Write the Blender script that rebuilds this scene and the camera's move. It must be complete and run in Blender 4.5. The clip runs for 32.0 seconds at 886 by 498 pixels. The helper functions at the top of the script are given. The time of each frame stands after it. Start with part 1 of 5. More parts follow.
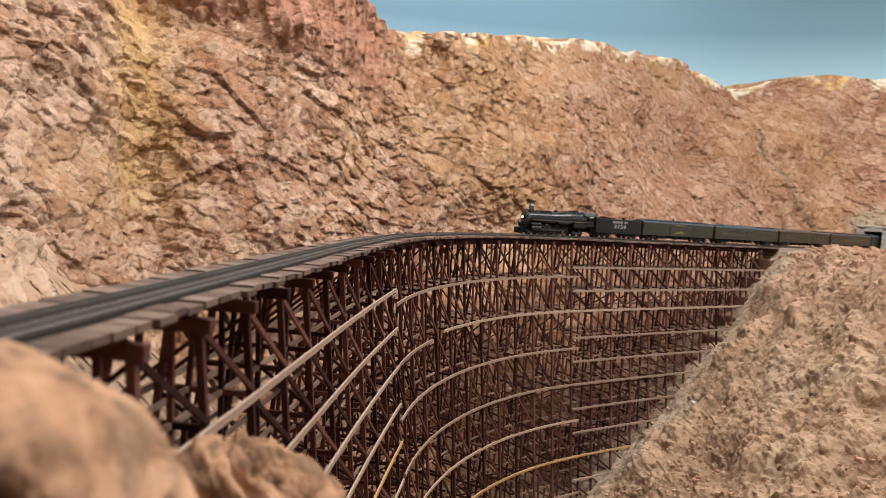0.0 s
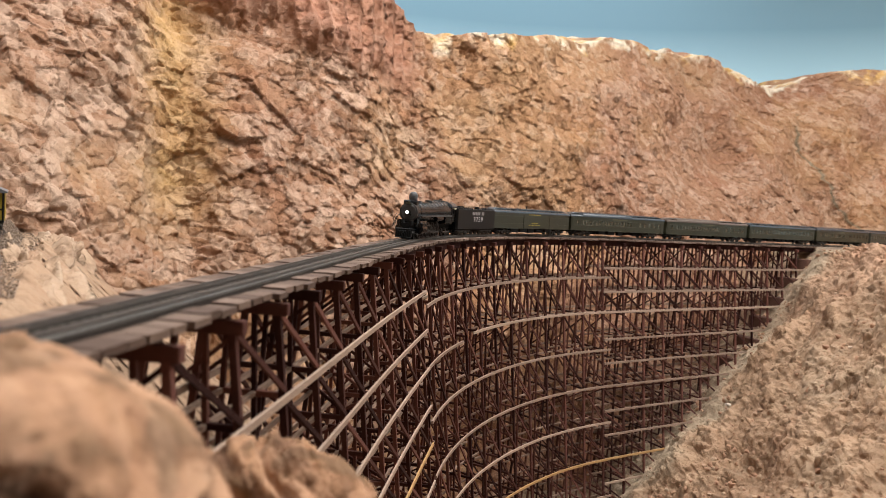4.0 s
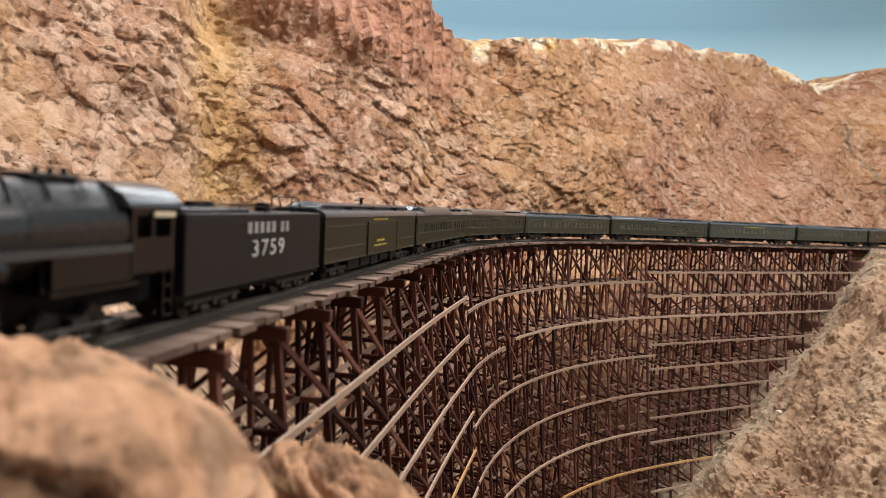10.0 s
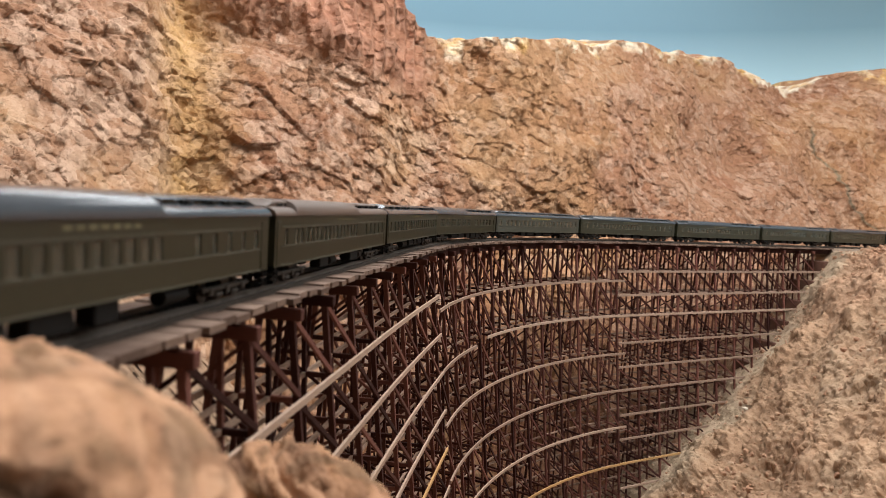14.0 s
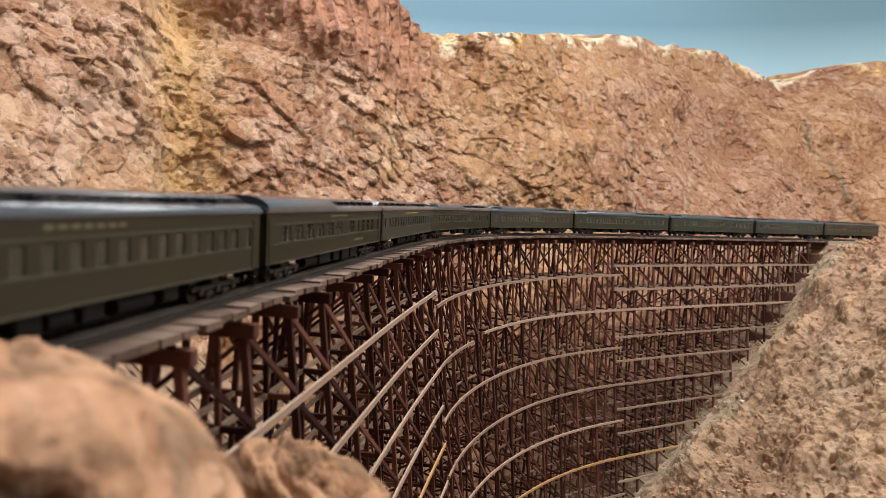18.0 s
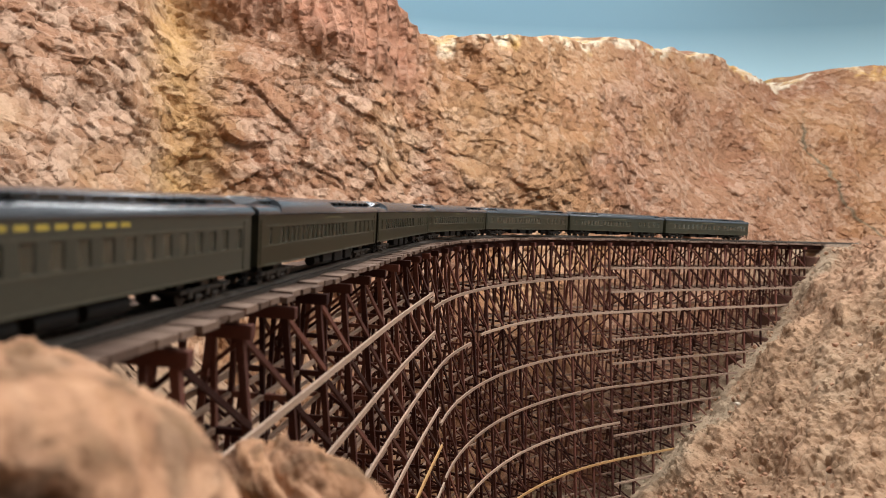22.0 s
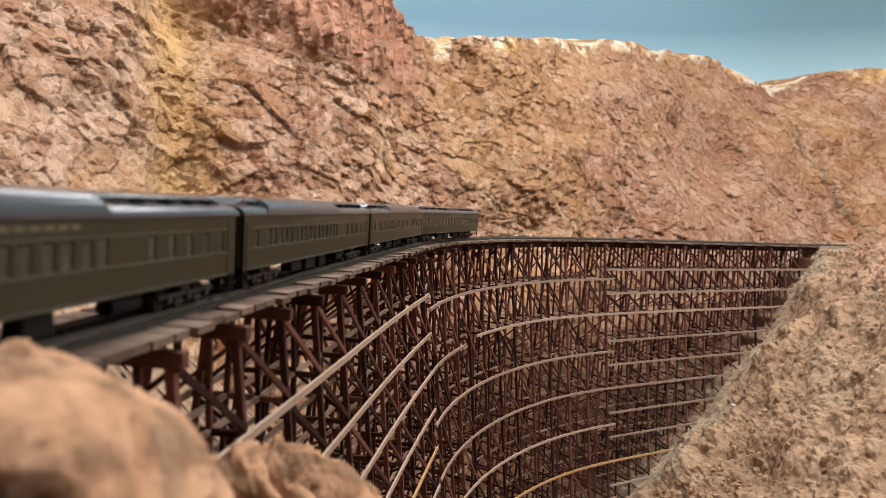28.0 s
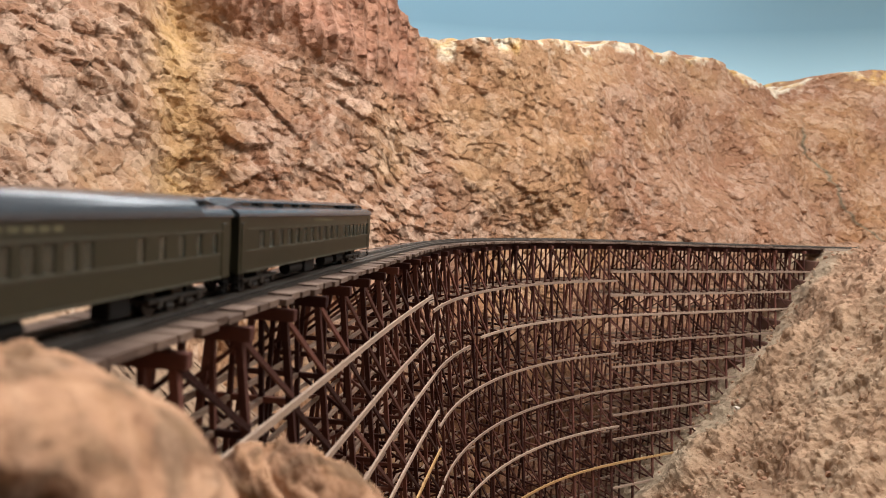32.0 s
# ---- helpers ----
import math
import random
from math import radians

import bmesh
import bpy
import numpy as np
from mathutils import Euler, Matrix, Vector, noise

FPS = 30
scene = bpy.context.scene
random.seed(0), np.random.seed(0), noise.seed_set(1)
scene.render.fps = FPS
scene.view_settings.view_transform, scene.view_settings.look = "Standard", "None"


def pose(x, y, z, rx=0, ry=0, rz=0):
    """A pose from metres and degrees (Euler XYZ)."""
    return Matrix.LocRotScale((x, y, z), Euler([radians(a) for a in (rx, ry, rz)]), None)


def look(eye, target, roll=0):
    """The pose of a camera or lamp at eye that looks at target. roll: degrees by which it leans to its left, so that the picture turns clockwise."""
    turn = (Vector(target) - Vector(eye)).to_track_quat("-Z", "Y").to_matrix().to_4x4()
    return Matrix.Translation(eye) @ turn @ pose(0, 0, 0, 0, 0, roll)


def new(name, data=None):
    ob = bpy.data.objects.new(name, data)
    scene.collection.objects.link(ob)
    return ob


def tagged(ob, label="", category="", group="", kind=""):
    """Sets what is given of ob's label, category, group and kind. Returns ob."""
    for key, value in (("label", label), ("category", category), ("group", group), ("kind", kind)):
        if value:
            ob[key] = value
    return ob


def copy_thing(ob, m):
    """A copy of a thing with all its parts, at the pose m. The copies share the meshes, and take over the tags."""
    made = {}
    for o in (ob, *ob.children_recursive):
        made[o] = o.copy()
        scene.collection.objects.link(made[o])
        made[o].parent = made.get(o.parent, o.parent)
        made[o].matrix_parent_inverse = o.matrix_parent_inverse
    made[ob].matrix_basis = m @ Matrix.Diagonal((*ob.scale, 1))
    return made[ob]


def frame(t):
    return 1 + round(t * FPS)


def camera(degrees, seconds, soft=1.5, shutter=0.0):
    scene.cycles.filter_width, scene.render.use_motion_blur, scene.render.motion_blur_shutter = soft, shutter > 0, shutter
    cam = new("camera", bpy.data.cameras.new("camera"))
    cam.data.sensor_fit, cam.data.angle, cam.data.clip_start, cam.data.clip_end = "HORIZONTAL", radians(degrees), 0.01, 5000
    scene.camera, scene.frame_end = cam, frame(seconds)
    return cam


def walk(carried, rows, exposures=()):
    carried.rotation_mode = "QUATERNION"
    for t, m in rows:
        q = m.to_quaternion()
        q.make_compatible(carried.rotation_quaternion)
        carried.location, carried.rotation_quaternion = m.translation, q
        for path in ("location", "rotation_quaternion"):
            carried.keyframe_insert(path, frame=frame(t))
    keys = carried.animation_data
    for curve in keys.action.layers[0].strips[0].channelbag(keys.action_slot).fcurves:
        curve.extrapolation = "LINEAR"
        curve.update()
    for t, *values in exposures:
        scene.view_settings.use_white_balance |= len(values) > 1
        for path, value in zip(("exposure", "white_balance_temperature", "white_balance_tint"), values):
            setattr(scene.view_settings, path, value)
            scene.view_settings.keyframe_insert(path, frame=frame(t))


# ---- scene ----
# Eye stands on the rock beside the trestle and only turns; rail tops lie at z = 0.
EYE_Z = 0.0503
PATH = [
    (0, 86.275, -4.111, -3.361), (0.5, 86.269, -4.016, -3.27), (1, 86.197, -3.846, -3.123), (1.5, 86.181, -3.78, -2.952),
    (2, 86.232, -3.778, -2.783), (2.5, 86.279, -3.854, -2.56), (3, 86.326, -3.854, -2.182), (3.5, 86.249, -3.703, -1.657),
    (5.5, 86.473, -3.14, 1.341), (6, 86.645, -2.977, 1.816), (6.5, 86.777, -2.864, 2.162), (7, 86.751, -2.774, 2.45),
    (7.5, 86.668, -2.721, 2.619), (8, 86.614, -2.725, 2.719), (8.5, 86.573, -2.702, 2.721), (9, 86.548, -2.698, 2.663),
    (9.5, 86.547, -2.719, 2.58), (10, 86.537, -2.772, 2.355), (10.5, 86.439, -2.814, 1.911), (11, 86.318, -2.79, 1.374),
    (11.5, 86.266, -2.816, 0.92), (12, 86.293, -2.949, 0.57), (12.5, 86.438, -3.056, 0.328), (13, 86.521, -3.114, 0.189),
    (13.5, 86.534, -3.096, 0.137), (14, 86.547, -3.074, 0.084), (14.5, 86.575, -3.003, 0.02), (16.5, 86.322, -2.709, -0.137),
    (17, 86.277, -2.684, -0.187), (17.5, 86.261, -2.64, -0.234), (18, 86.227, -2.608, -0.254), (18.5, 86.177, -2.636, -0.277),
    (19, 86.146, -2.665, -0.308), (19.5, 86.145, -2.679, -0.303), (20, 86.176, -2.693, -0.275), (20.5, 86.218, -2.724, -0.273),
    (21, 86.269, -2.768, -0.295), (21.5, 86.325, -2.834, -0.354), (22, 86.366, -2.854, -0.467), (22.5, 86.362, -2.847, -0.526),
    (23, 86.323, -2.806, -0.561), (23.5, 86.341, -2.797, -0.599), (24, 86.354, -2.795, -0.633), (24.5, 86.321, -2.795, -0.652),
    (25, 86.297, -2.781, -0.672), (25.5, 86.312, -2.813, -0.7), (27.5, 86.427, -2.857, -0.738), (28, 86.503, -2.94, -0.798),
    (28.5, 86.597, -2.999, -0.853), (29, 86.671, -3.013, -0.899), (29.5, 86.735, -3.001, -0.848), (30, 86.737, -2.979, -0.749),
    (30.5, 86.692, -2.953, -0.595), (31, 86.676, -2.984, -0.537), (31.5, 86.658, -3.014, -0.529), (32, 86.607, -3.047, -0.491),
]

cam = camera(65.02, 32.0, soft=0.5)
cam.data.dof.use_dof = True
cam.data.dof.focus_distance = 0.92
cam.data.dof.aperture_fstop = 10.5
walk(cam, [(t, pose(0, 0, EYE_Z, rx, ry, rz)) for t, rx, ry, rz in PATH])

# ---- light: area lamps under the ceiling, out of view; some only added as fill ----
world = bpy.data.worlds.new("room_air")
scene.world = world
world.use_nodes = True
world.node_tree.nodes["Background"].inputs[0].default_value = (0.9, 0.95, 1.0, 1)
world.node_tree.nodes["Background"].inputs[1].default_value = 0.004
scene.view_settings.exposure = 0.0


def unseen_lamp(x, y, sx, sy, watts, colour):
    data = bpy.data.lights.new("unseen_lamp", "AREA")
    data.shape, data.size, data.size_y, data.energy, data.color = "RECTANGLE", sx, sy, watts, colour
    ob = new("unseen_lamp", data)
    ob.matrix_world = look((x, y, 1.48), (x, y, 0))
    return ob


unseen_lamp(1.1, 0.86, 2.6, 0.12, 73, (0.98, 0.98, 0.965))
unseen_lamp(-0.15, 0.60, 0.45, 1.3, 20, (0.99, 0.985, 0.975))
# two unseen lamps behind the eye, added as front fill
unseen_lamp(-1.5, -1.8, 1.2, 0.3, 3, (1.0, 0.96, 0.91))
unseen_lamp(0.5, -0.9, 2.0, 0.3, 2.5, (1.0, 0.96, 0.92))
# unseen lamp added to brighten the cliff's right end
unseen_lamp(2.0, 1.30, 0.3, 1.0, 22, (1.0, 0.965, 0.92))
unseen_lamp(-0.1, 2.60, 2.4, 0.30, 24, (0.94, 0.97, 1.0))

# ---- materials ----


class Nodes:
    """A small builder for node materials."""

    def __init__(self, name, rough=0.8, metal=0.0):
        self.m = bpy.data.materials.new(name)
        self.m.use_nodes = True
        self.t = self.m.node_tree
        self.b = self.t.nodes["Principled BSDF"]
        self.b.inputs["Roughness"].default_value = rough
        self.b.inputs["Metallic"].default_value = metal

    def n(self, kind, **inputs):
        node = self.t.nodes.new(kind)
        for key, value in inputs.items():
            self.put(node, key.replace("_", " "), value)
        return node

    def put(self, node, key, value):
        sock = node.inputs[int(key[1:])] if key[0] == "i" and key[1:].isdigit() else node.inputs[key]
        if isinstance(value, bpy.types.NodeSocket):
            self.t.links.new(value, sock)
        else:
            sock.default_value = value

    def coords(self, which="Object"):
        return self.n("ShaderNodeTexCoord").outputs[which]

    def noise(self, scale, detail=6, rough=0.6, vec=None, out="Fac", distort=0.0):
        node = self.n("ShaderNodeTexNoise", Scale=scale, Detail=detail, Roughness=rough, Distortion=distort)
        if vec is not None:
            self.put(node, "Vector", vec)
        return node.outputs[out]

    def ramp(self, fac, stops):
        node = self.n("ShaderNodeValToRGB")
        els = node.color_ramp.elements
        while len(els) < len(stops):
            els.new(0.5)
        for el, (pos, col) in zip(els, stops):
            el.position, el.color = pos, (*col, 1) if len(col) == 3 else col
        self.put(node, "Fac", fac)
        return node.outputs["Color"]

    def mix(self, fac, a, b, how="MIX"):
        node = self.t.nodes.new("ShaderNodeMix")
        node.data_type, node.blend_type = "RGBA", how
        for key, v in ((0, fac), (6, a), (7, b)):
            if isinstance(v, bpy.types.NodeSocket):
                self.t.links.new(v, node.inputs[key])
            else:
                node.inputs[key].default_value = v if key == 0 else (*v, 1)
        return node.outputs[2]

    def math(self, how, a, b=0.0, clamp=False):
        node = self.t.nodes.new("ShaderNodeMath")
        node.operation, node.use_clamp = how, clamp
        for key, v in ((0, a), (1, b)):
            if isinstance(v, bpy.types.NodeSocket):
                self.t.links.new(v, node.inputs[key])
            else:
                node.inputs[key].default_value = v
        return node.outputs[0]

    def attr(self, name, out="Fac"):
        node = self.n("ShaderNodeAttribute")
        node.attribute_name = name
        return node.outputs[out]

    def bump(self, height, strength, distance):
        node = self.n("ShaderNodeBump", Strength=strength, Distance=distance, Height=height)
        self.put(self.b, "Normal", node.outputs[0])

    def colour(self, c):
        self.put(self.b, "Base Color", c if isinstance(c, bpy.types.NodeSocket) else (*c, 1))


def rock_material(name, stops, pale, big=3.2, scale=1.0, chip=1.0):
    k = Nodes(name, rough=0.92)
    k.b.inputs["Specular IOR Level"].default_value = 0.2
    co = k.coords()
    col = k.ramp(k.noise(big, 5, 0.6, co, distort=0.8), stops)
    tone = k.attr("tone")
    col = k.mix(k.math("MULTIPLY", tone, 0.56), col, pale)
    # chips of stone: each a tilted facet with a tone of its own
    height = None
    for size, amount, tint in ((46.0, 0.6, 0.14), (95.0, 0.7, 0.18), (210.0, 0.35, 0.0)):
        wv = k.n("ShaderNodeVectorMath")
        wv.operation = "MULTIPLY_ADD"
        k.put(wv, "i0", k.noise(size * 0.8 * scale, 2, 0.5, co, "Color"))
        wv.inputs[1].default_value = (0.35 / size / scale,) * 3
        k.t.links.new(co, wv.inputs[2])
        vor = k.n("ShaderNodeTexVoronoi", Scale=size * scale, Vector=wv.outputs[0])
        sub = k.n("ShaderNodeVectorMath")
        sub.operation = "SUBTRACT"
        k.t.links.new(wv.outputs[0], sub.inputs[0])
        k.t.links.new(vor.outputs["Position"], sub.inputs[1])
        tilt = k.n("ShaderNodeVectorMath")
        tilt.operation = "SUBTRACT"
        k.t.links.new(vor.outputs["Color"], tilt.inputs[0])
        tilt.inputs[1].default_value = (0.5, 0.5, 0.5)
        dot = k.n("ShaderNodeVectorMath")
        dot.operation = "DOT_PRODUCT"
        k.t.links.new(sub.outputs[0], dot.inputs[0])
        k.t.links.new(tilt.outputs[0], dot.inputs[1])
        lump = k.math("MULTIPLY", dot.outputs["Value"], amount * chip)
        level = k.math("MULTIPLY", k.n("ShaderNodeSeparateColor", Color=vor.outputs["Color"]).outputs[0], 0.12 * chip / size / scale)
        lump = k.math("ADD", lump, level)
        height = lump if height is None else k.math("ADD", height, lump)
        if tint:
            grey = k.n("ShaderNodeSeparateColor", Color=vor.outputs["Color"]).outputs[1]
            col = k.mix(tint, col, k.mix(1.0, col, k.ramp(grey, [(0.0, (0.72, 0.68, 0.65)), (0.5, (1, 1, 1)), (1.0, (1.35, 1.34, 1.32))]), "MULTIPLY"))
    fine = k.noise(60.0 * scale, 8, 0.7, co)
    col = k.mix(0.24, col, k.ramp(fine, [(0.30, (0.62, 0.55, 0.50)), (0.5, (1, 1, 1)), (0.70, (1.25, 1.24, 1.2))]), "MULTIPLY")
    col = k.mix(k.math("MULTIPLY", k.attr("ochre"), k.noise(14, 4), True), col, (0.52, 0.31, 0.10))
    col = k.mix(k.math("MULTIPLY", k.attr("red"), 0.7), col, k.mix(fine, (0.24, 0.10, 0.062), (0.46, 0.215, 0.14)))
    crust = k.ramp(k.noise(26, 5, 0.6), [(0.40, (0.66, 0.40, 0.14)), (0.56, (0.82, 0.72, 0.56))])
    col = k.mix(k.attr("crest"), col, crust)
    col = k.mix(k.attr("vein"), col, k.mix(fine, (0.06, 0.06, 0.04), (0.20, 0.21, 0.15)))
    col = k.mix(k.attr("dust"), col, k.mix(fine, (0.27, 0.20, 0.135), (0.46, 0.36, 0.255)))
    col = k.mix(k.attr("pale"), col, k.mix(k.noise(22, 5, 0.6, co), (0.27, 0.145, 0.085), (0.46, 0.32, 0.215)))
    # dark brown in the outcrop's undercuts: their shade, put into the colour
    col = k.mix(k.math("MULTIPLY", k.attr("undercut_shade"), 0.85), col, (0.10, 0.048, 0.028))
    k.colour(col)
    grain = k.math("MULTIPLY", k.noise(420 * scale, 4, 0.6, co), 0.0011 / scale)
    k.bump(k.math("ADD", height, grain), 1.0, 1.0)
    return k.m


CLIFF = rock_material("cliff_rock", [(0.30, (0.25, 0.112, 0.062)), (0.44, (0.312, 0.158, 0.090)), (0.57, (0.338, 0.188, 0.113)), (0.70, (0.316, 0.148, 0.085))], (0.64, 0.465, 0.35), 3.2, 1.0, 1.1)
SCREE = rock_material("scree_rock", [(0.30, (0.275, 0.148, 0.086)), (0.48, (0.315, 0.190, 0.114)), (0.60, (0.300, 0.200, 0.128)), (0.74, (0.295, 0.152, 0.088))], (0.44, 0.32, 0.22), 3.2, 1.0, 1.0)
OUTCROP = rock_material("outcrop_rock", [(0.41, (0.070, 0.030, 0.017)), (0.48, (0.27, 0.128, 0.073)), (0.58, (0.39, 0.21, 0.127)), (0.70, (0.47, 0.30, 0.205))], (0.46, 0.28, 0.19), 34.0, 1.6, 0.8)
LEDGE_ROCK = rock_material("pale_ledge_rock", [(0.36, (0.17, 0.085, 0.052)), (0.46, (0.35, 0.22, 0.148)), (0.66, (0.44, 0.32, 0.235))], (0.48, 0.37, 0.285), 14.0, 1.2, 0.8)


k = Nodes("pebble_stone", 0.9)
k.colour(k.ramp(k.n("ShaderNodeNewGeometry").outputs["Random Per Island"], [(0.0, (0.28, 0.145, 0.088)), (0.5, (0.37, 0.21, 0.128)), (0.97, (0.38, 0.26, 0.17)), (1.0, (0.66, 0.58, 0.48))]))
k.bump(k.noise(400, 4), 0.5, 0.001)
PEBBLE = k.m


def timber(name, dark, light, rough=0.75):
    k = Nodes(name, rough)
    info = k.n("ShaderNodeObjectInfo").outputs["Random"]
    c = k.mix(k.math("POWER", info, 1.4), dark, light)
    g = k.noise(60, 6, 0.6)
    c = k.mix(0.7, c, k.ramp(g, [(0.3, (0.55, 0.5, 0.5)), (0.6, (1.15, 1.1, 1.05))]), "MULTIPLY")
    k.colour(c)
    k.b.inputs["Specular IOR Level"].default_value = 0.15
    k.bump(k.noise(300, 4), 0.3, 0.0006)
    return k.m


STAINED = timber("stained_timber", (0.024, 0.0066, 0.0052), (0.155, 0.064, 0.049))
GIRT = timber("weathered_timber", (0.25, 0.175, 0.135), (0.39, 0.29, 0.225))
# weathered timber darkened for the inner girts: shade inside the bents, in the colour
INNER_SHADED = timber("inner_timber_shaded", (0.17, 0.11, 0.082), (0.34, 0.245, 0.19))
GIRT_PALE = timber("bare_timber", (0.34, 0.20, 0.08), (0.42, 0.26, 0.12))
PLANK = timber("deck_plank", (0.10, 0.066, 0.051), (0.20, 0.14, 0.11))
SLEEPER = timber("dark_sleeper", (0.030, 0.025, 0.022), (0.070, 0.058, 0.048))
k = Nodes("grey_ballast", 0.9)
k.colour(k.ramp(k.noise(260, 4, 0.7), [(0.35, (0.13, 0.090, 0.064)), (0.65, (0.28, 0.205, 0.15))]))
k.bump(k.noise(420, 3), 0.8, 0.001)
BALLAST = k.m
k = Nodes("ballast_chippings", 0.95)
k.colour(k.ramp(k.n("ShaderNodeNewGeometry").outputs["Random Per Island"], [(0.0, (0.17, 0.115, 0.08)), (0.7, (0.28, 0.20, 0.145)), (1.0, (0.42, 0.32, 0.24))]))
CHIPPINGS = k.m
RUST = Nodes("rail_steel", 0.45, 0.7)
RUST.colour(RUST.mix(RUST.noise(200), (0.10, 0.085, 0.075), (0.20, 0.18, 0.16)))
RUST = RUST.m


def paint(name, colour, rough=0.5, metal=0.0, vary=0.25, gloss=0.5):
    k = Nodes(name, rough, metal)
    k.b.inputs["Specular IOR Level"].default_value = gloss
    dirt = k.ramp(k.noise(45, 6, 0.65), [(0.3, (1 - vary,) * 3), (0.65, (1 + vary * 0.6,) * 3)])
    k.colour(k.mix(1.0, colour, dirt, "MULTIPLY"))
    r = k.math("ADD", rough - 0.08, k.math("MULTIPLY", k.noise(120, 4), 0.16))
    k.put(k.b, "Roughness", r)
    return k.m


OLIVE = paint("olive_green_paint", (0.025, 0.0245, 0.0135), 0.30)
ROOF = paint("roof_black_paint", (0.052, 0.058, 0.066), 0.20)
BLACK = paint("locomotive_black", (0.0035, 0.0037, 0.0042), 0.24, 0.0, 0.12, 0.5)
BOILER = paint("boiler_black", (0.011, 0.0115, 0.0125), 0.26, 0.0, 0.2, 0.6)
GRAPHITE = paint("smokebox_graphite", (0.045, 0.043, 0.042), 0.5)
UNDER = paint("underframe_black", (0.0045, 0.004, 0.0037), 0.7, 0.0, 0.25, 0.2)
# underframe black lightened to brown: light the trucks catch, put into the colour
TRUCK_LIT = paint("truck_steel_lit", (0.022, 0.018, 0.0145), 0.5, 0.0, 0.3, 0.4)
WHEEL = paint("wheel_steel", (0.022, 0.019, 0.017), 0.45, 0.5)
GLASS = paint("window_glass_dark", (0.02, 0.022, 0.02), 0.12)
CREAM = paint("shade_and_glint_cream", (0.55, 0.48, 0.34), 0.6)
GOLD = paint("gold_lettering", (0.13, 0.115, 0.06), 0.5)
BRIGHT_GOLD = paint("bright_gold_lettering", (0.45, 0.34, 0.05), 0.5)
WHITE = paint("white_lettering", (0.44, 0.435, 0.42), 0.6)
PALE_LETTER = paint("pale_lettering", (0.26, 0.25, 0.24), 0.6)
TENDER = paint("tender_black_paint", (0.0075, 0.0068, 0.0066), 0.45, 0.0, 0.2, 0.35)
STRIPE = paint("belt_rail_highlight", (0.062, 0.060, 0.042), 0.4)

FOOTING = paint("footing_rust", (0.095, 0.040, 0.024), 0.9, 0.0, 0.4)
STONE = paint("portal_stone", (0.36, 0.33, 0.29), 0.9, 0.0, 0.35)
BORE = paint("bore_rock", (0.05, 0.04, 0.035), 0.95)
TANK = paint("weathered_grey_tank", (0.105, 0.092, 0.076), 0.65, 0.0, 0.6, 0.25)
YELLOW = paint("caboose_yellow", (0.36, 0.25, 0.015), 0.5)
PALE_ROOF = paint("pale_grey_roof", (0.13, 0.13, 0.13), 0.5)

# ---- the plan of the track: headings in degrees from +y to the right, by arc length ----
KNOT_S = [-4.8, -3.0, -2.1, -1.5, -0.9, -0.36, 0, 0.36, 0.72, 1.08, 1.44, 1.80, 2.16, 2.52, 2.88, 3.2, 3.6, 4.0, 4.4, 5.4]
KNOT_H = [90, 90, 85, 50, 20, 9, 8.2, 7.6, 10.2, 34.4, 59.6, 62.1, 59.0, 57.2, 55.4, 60, 90, 122, 150, 215]
STEP = 0.01
ARC = np.arange(-4.8, 5.4, STEP)
TURN = np.radians(np.interp(ARC, KNOT_S, KNOT_H))
zero = int(round(4.8 / STEP))
PX = np.concatenate([[0], np.cumsum(np.sin((TURN[1:] + TURN[:-1]) / 2) * STEP)])
PY = np.concatenate([[0], np.cumsum(np.cos((TURN[1:] + TURN[:-1]) / 2) * STEP)])
PX += -0.1324 - PX[zero]
PY += 0.2213 - PY[zero]


def on_track(s, lat=0.0, z=0.0):
    """The place at arc length s, lat metres to the canyon side of the centre line."""
    x, y, h = np.interp(s, ARC, PX), np.interp(s, ARC, PY), np.interp(s, ARC, TURN)
    return Vector((x + lat * math.cos(h), y - lat * math.sin(h), z))


def heading(s):
    return float(np.interp(s, ARC, TURN))


# ---- mesh helpers ----


def mesh_object(name, verts, faces, material, smooth=False):
    me = bpy.data.meshes.new(name)
    me.from_pydata(verts, [], faces)
    if smooth:
        me.shade_smooth()
    me.materials.append(material)
    return new(name, me)


def part(name, bm, material, parent, label=""):
    """Links a bmesh as one mesh under a thing or a part."""
    me = bpy.data.meshes.new(name)
    bm.normal_update()
    bm.to_mesh(me)
    bm.free()
    me.shade_smooth()
    me.set_sharp_from_angle(angle=0.6)
    me.materials.append(material)
    ob = new(name, me)
    if parent is not None:
        ob.parent = parent
    return tagged(ob, label)


def box(bm, x0, x1, y0, y1, z0, z1, bevel=0.0):
    made = bmesh.ops.create_cube(bm, size=1.0, matrix=Matrix.LocRotScale(((x0 + x1) / 2, (y0 + y1) / 2, (z0 + z1) / 2), None, (x1 - x0, y1 - y0, z1 - z0)))
    if bevel:
        edges = {e for v in made["verts"] for e in v.link_edges}
        bmesh.ops.bevel(bm, geom=list(edges), offset=bevel, segments=1, affect="EDGES")
    return bm


def tube(bm, p0, p1, r0, r1=None, n=16, caps=True):
    p0, p1 = Vector(p0), Vector(p1)
    way = p1 - p0
    m = Matrix.Translation((p0 + p1) / 2) @ way.to_track_quat("Z", "Y").to_matrix().to_4x4()
    bmesh.ops.create_cone(bm, cap_ends=caps, segments=n, radius1=r0, radius2=r0 if r1 is None else r1, depth=way.length, matrix=m)
    return bm


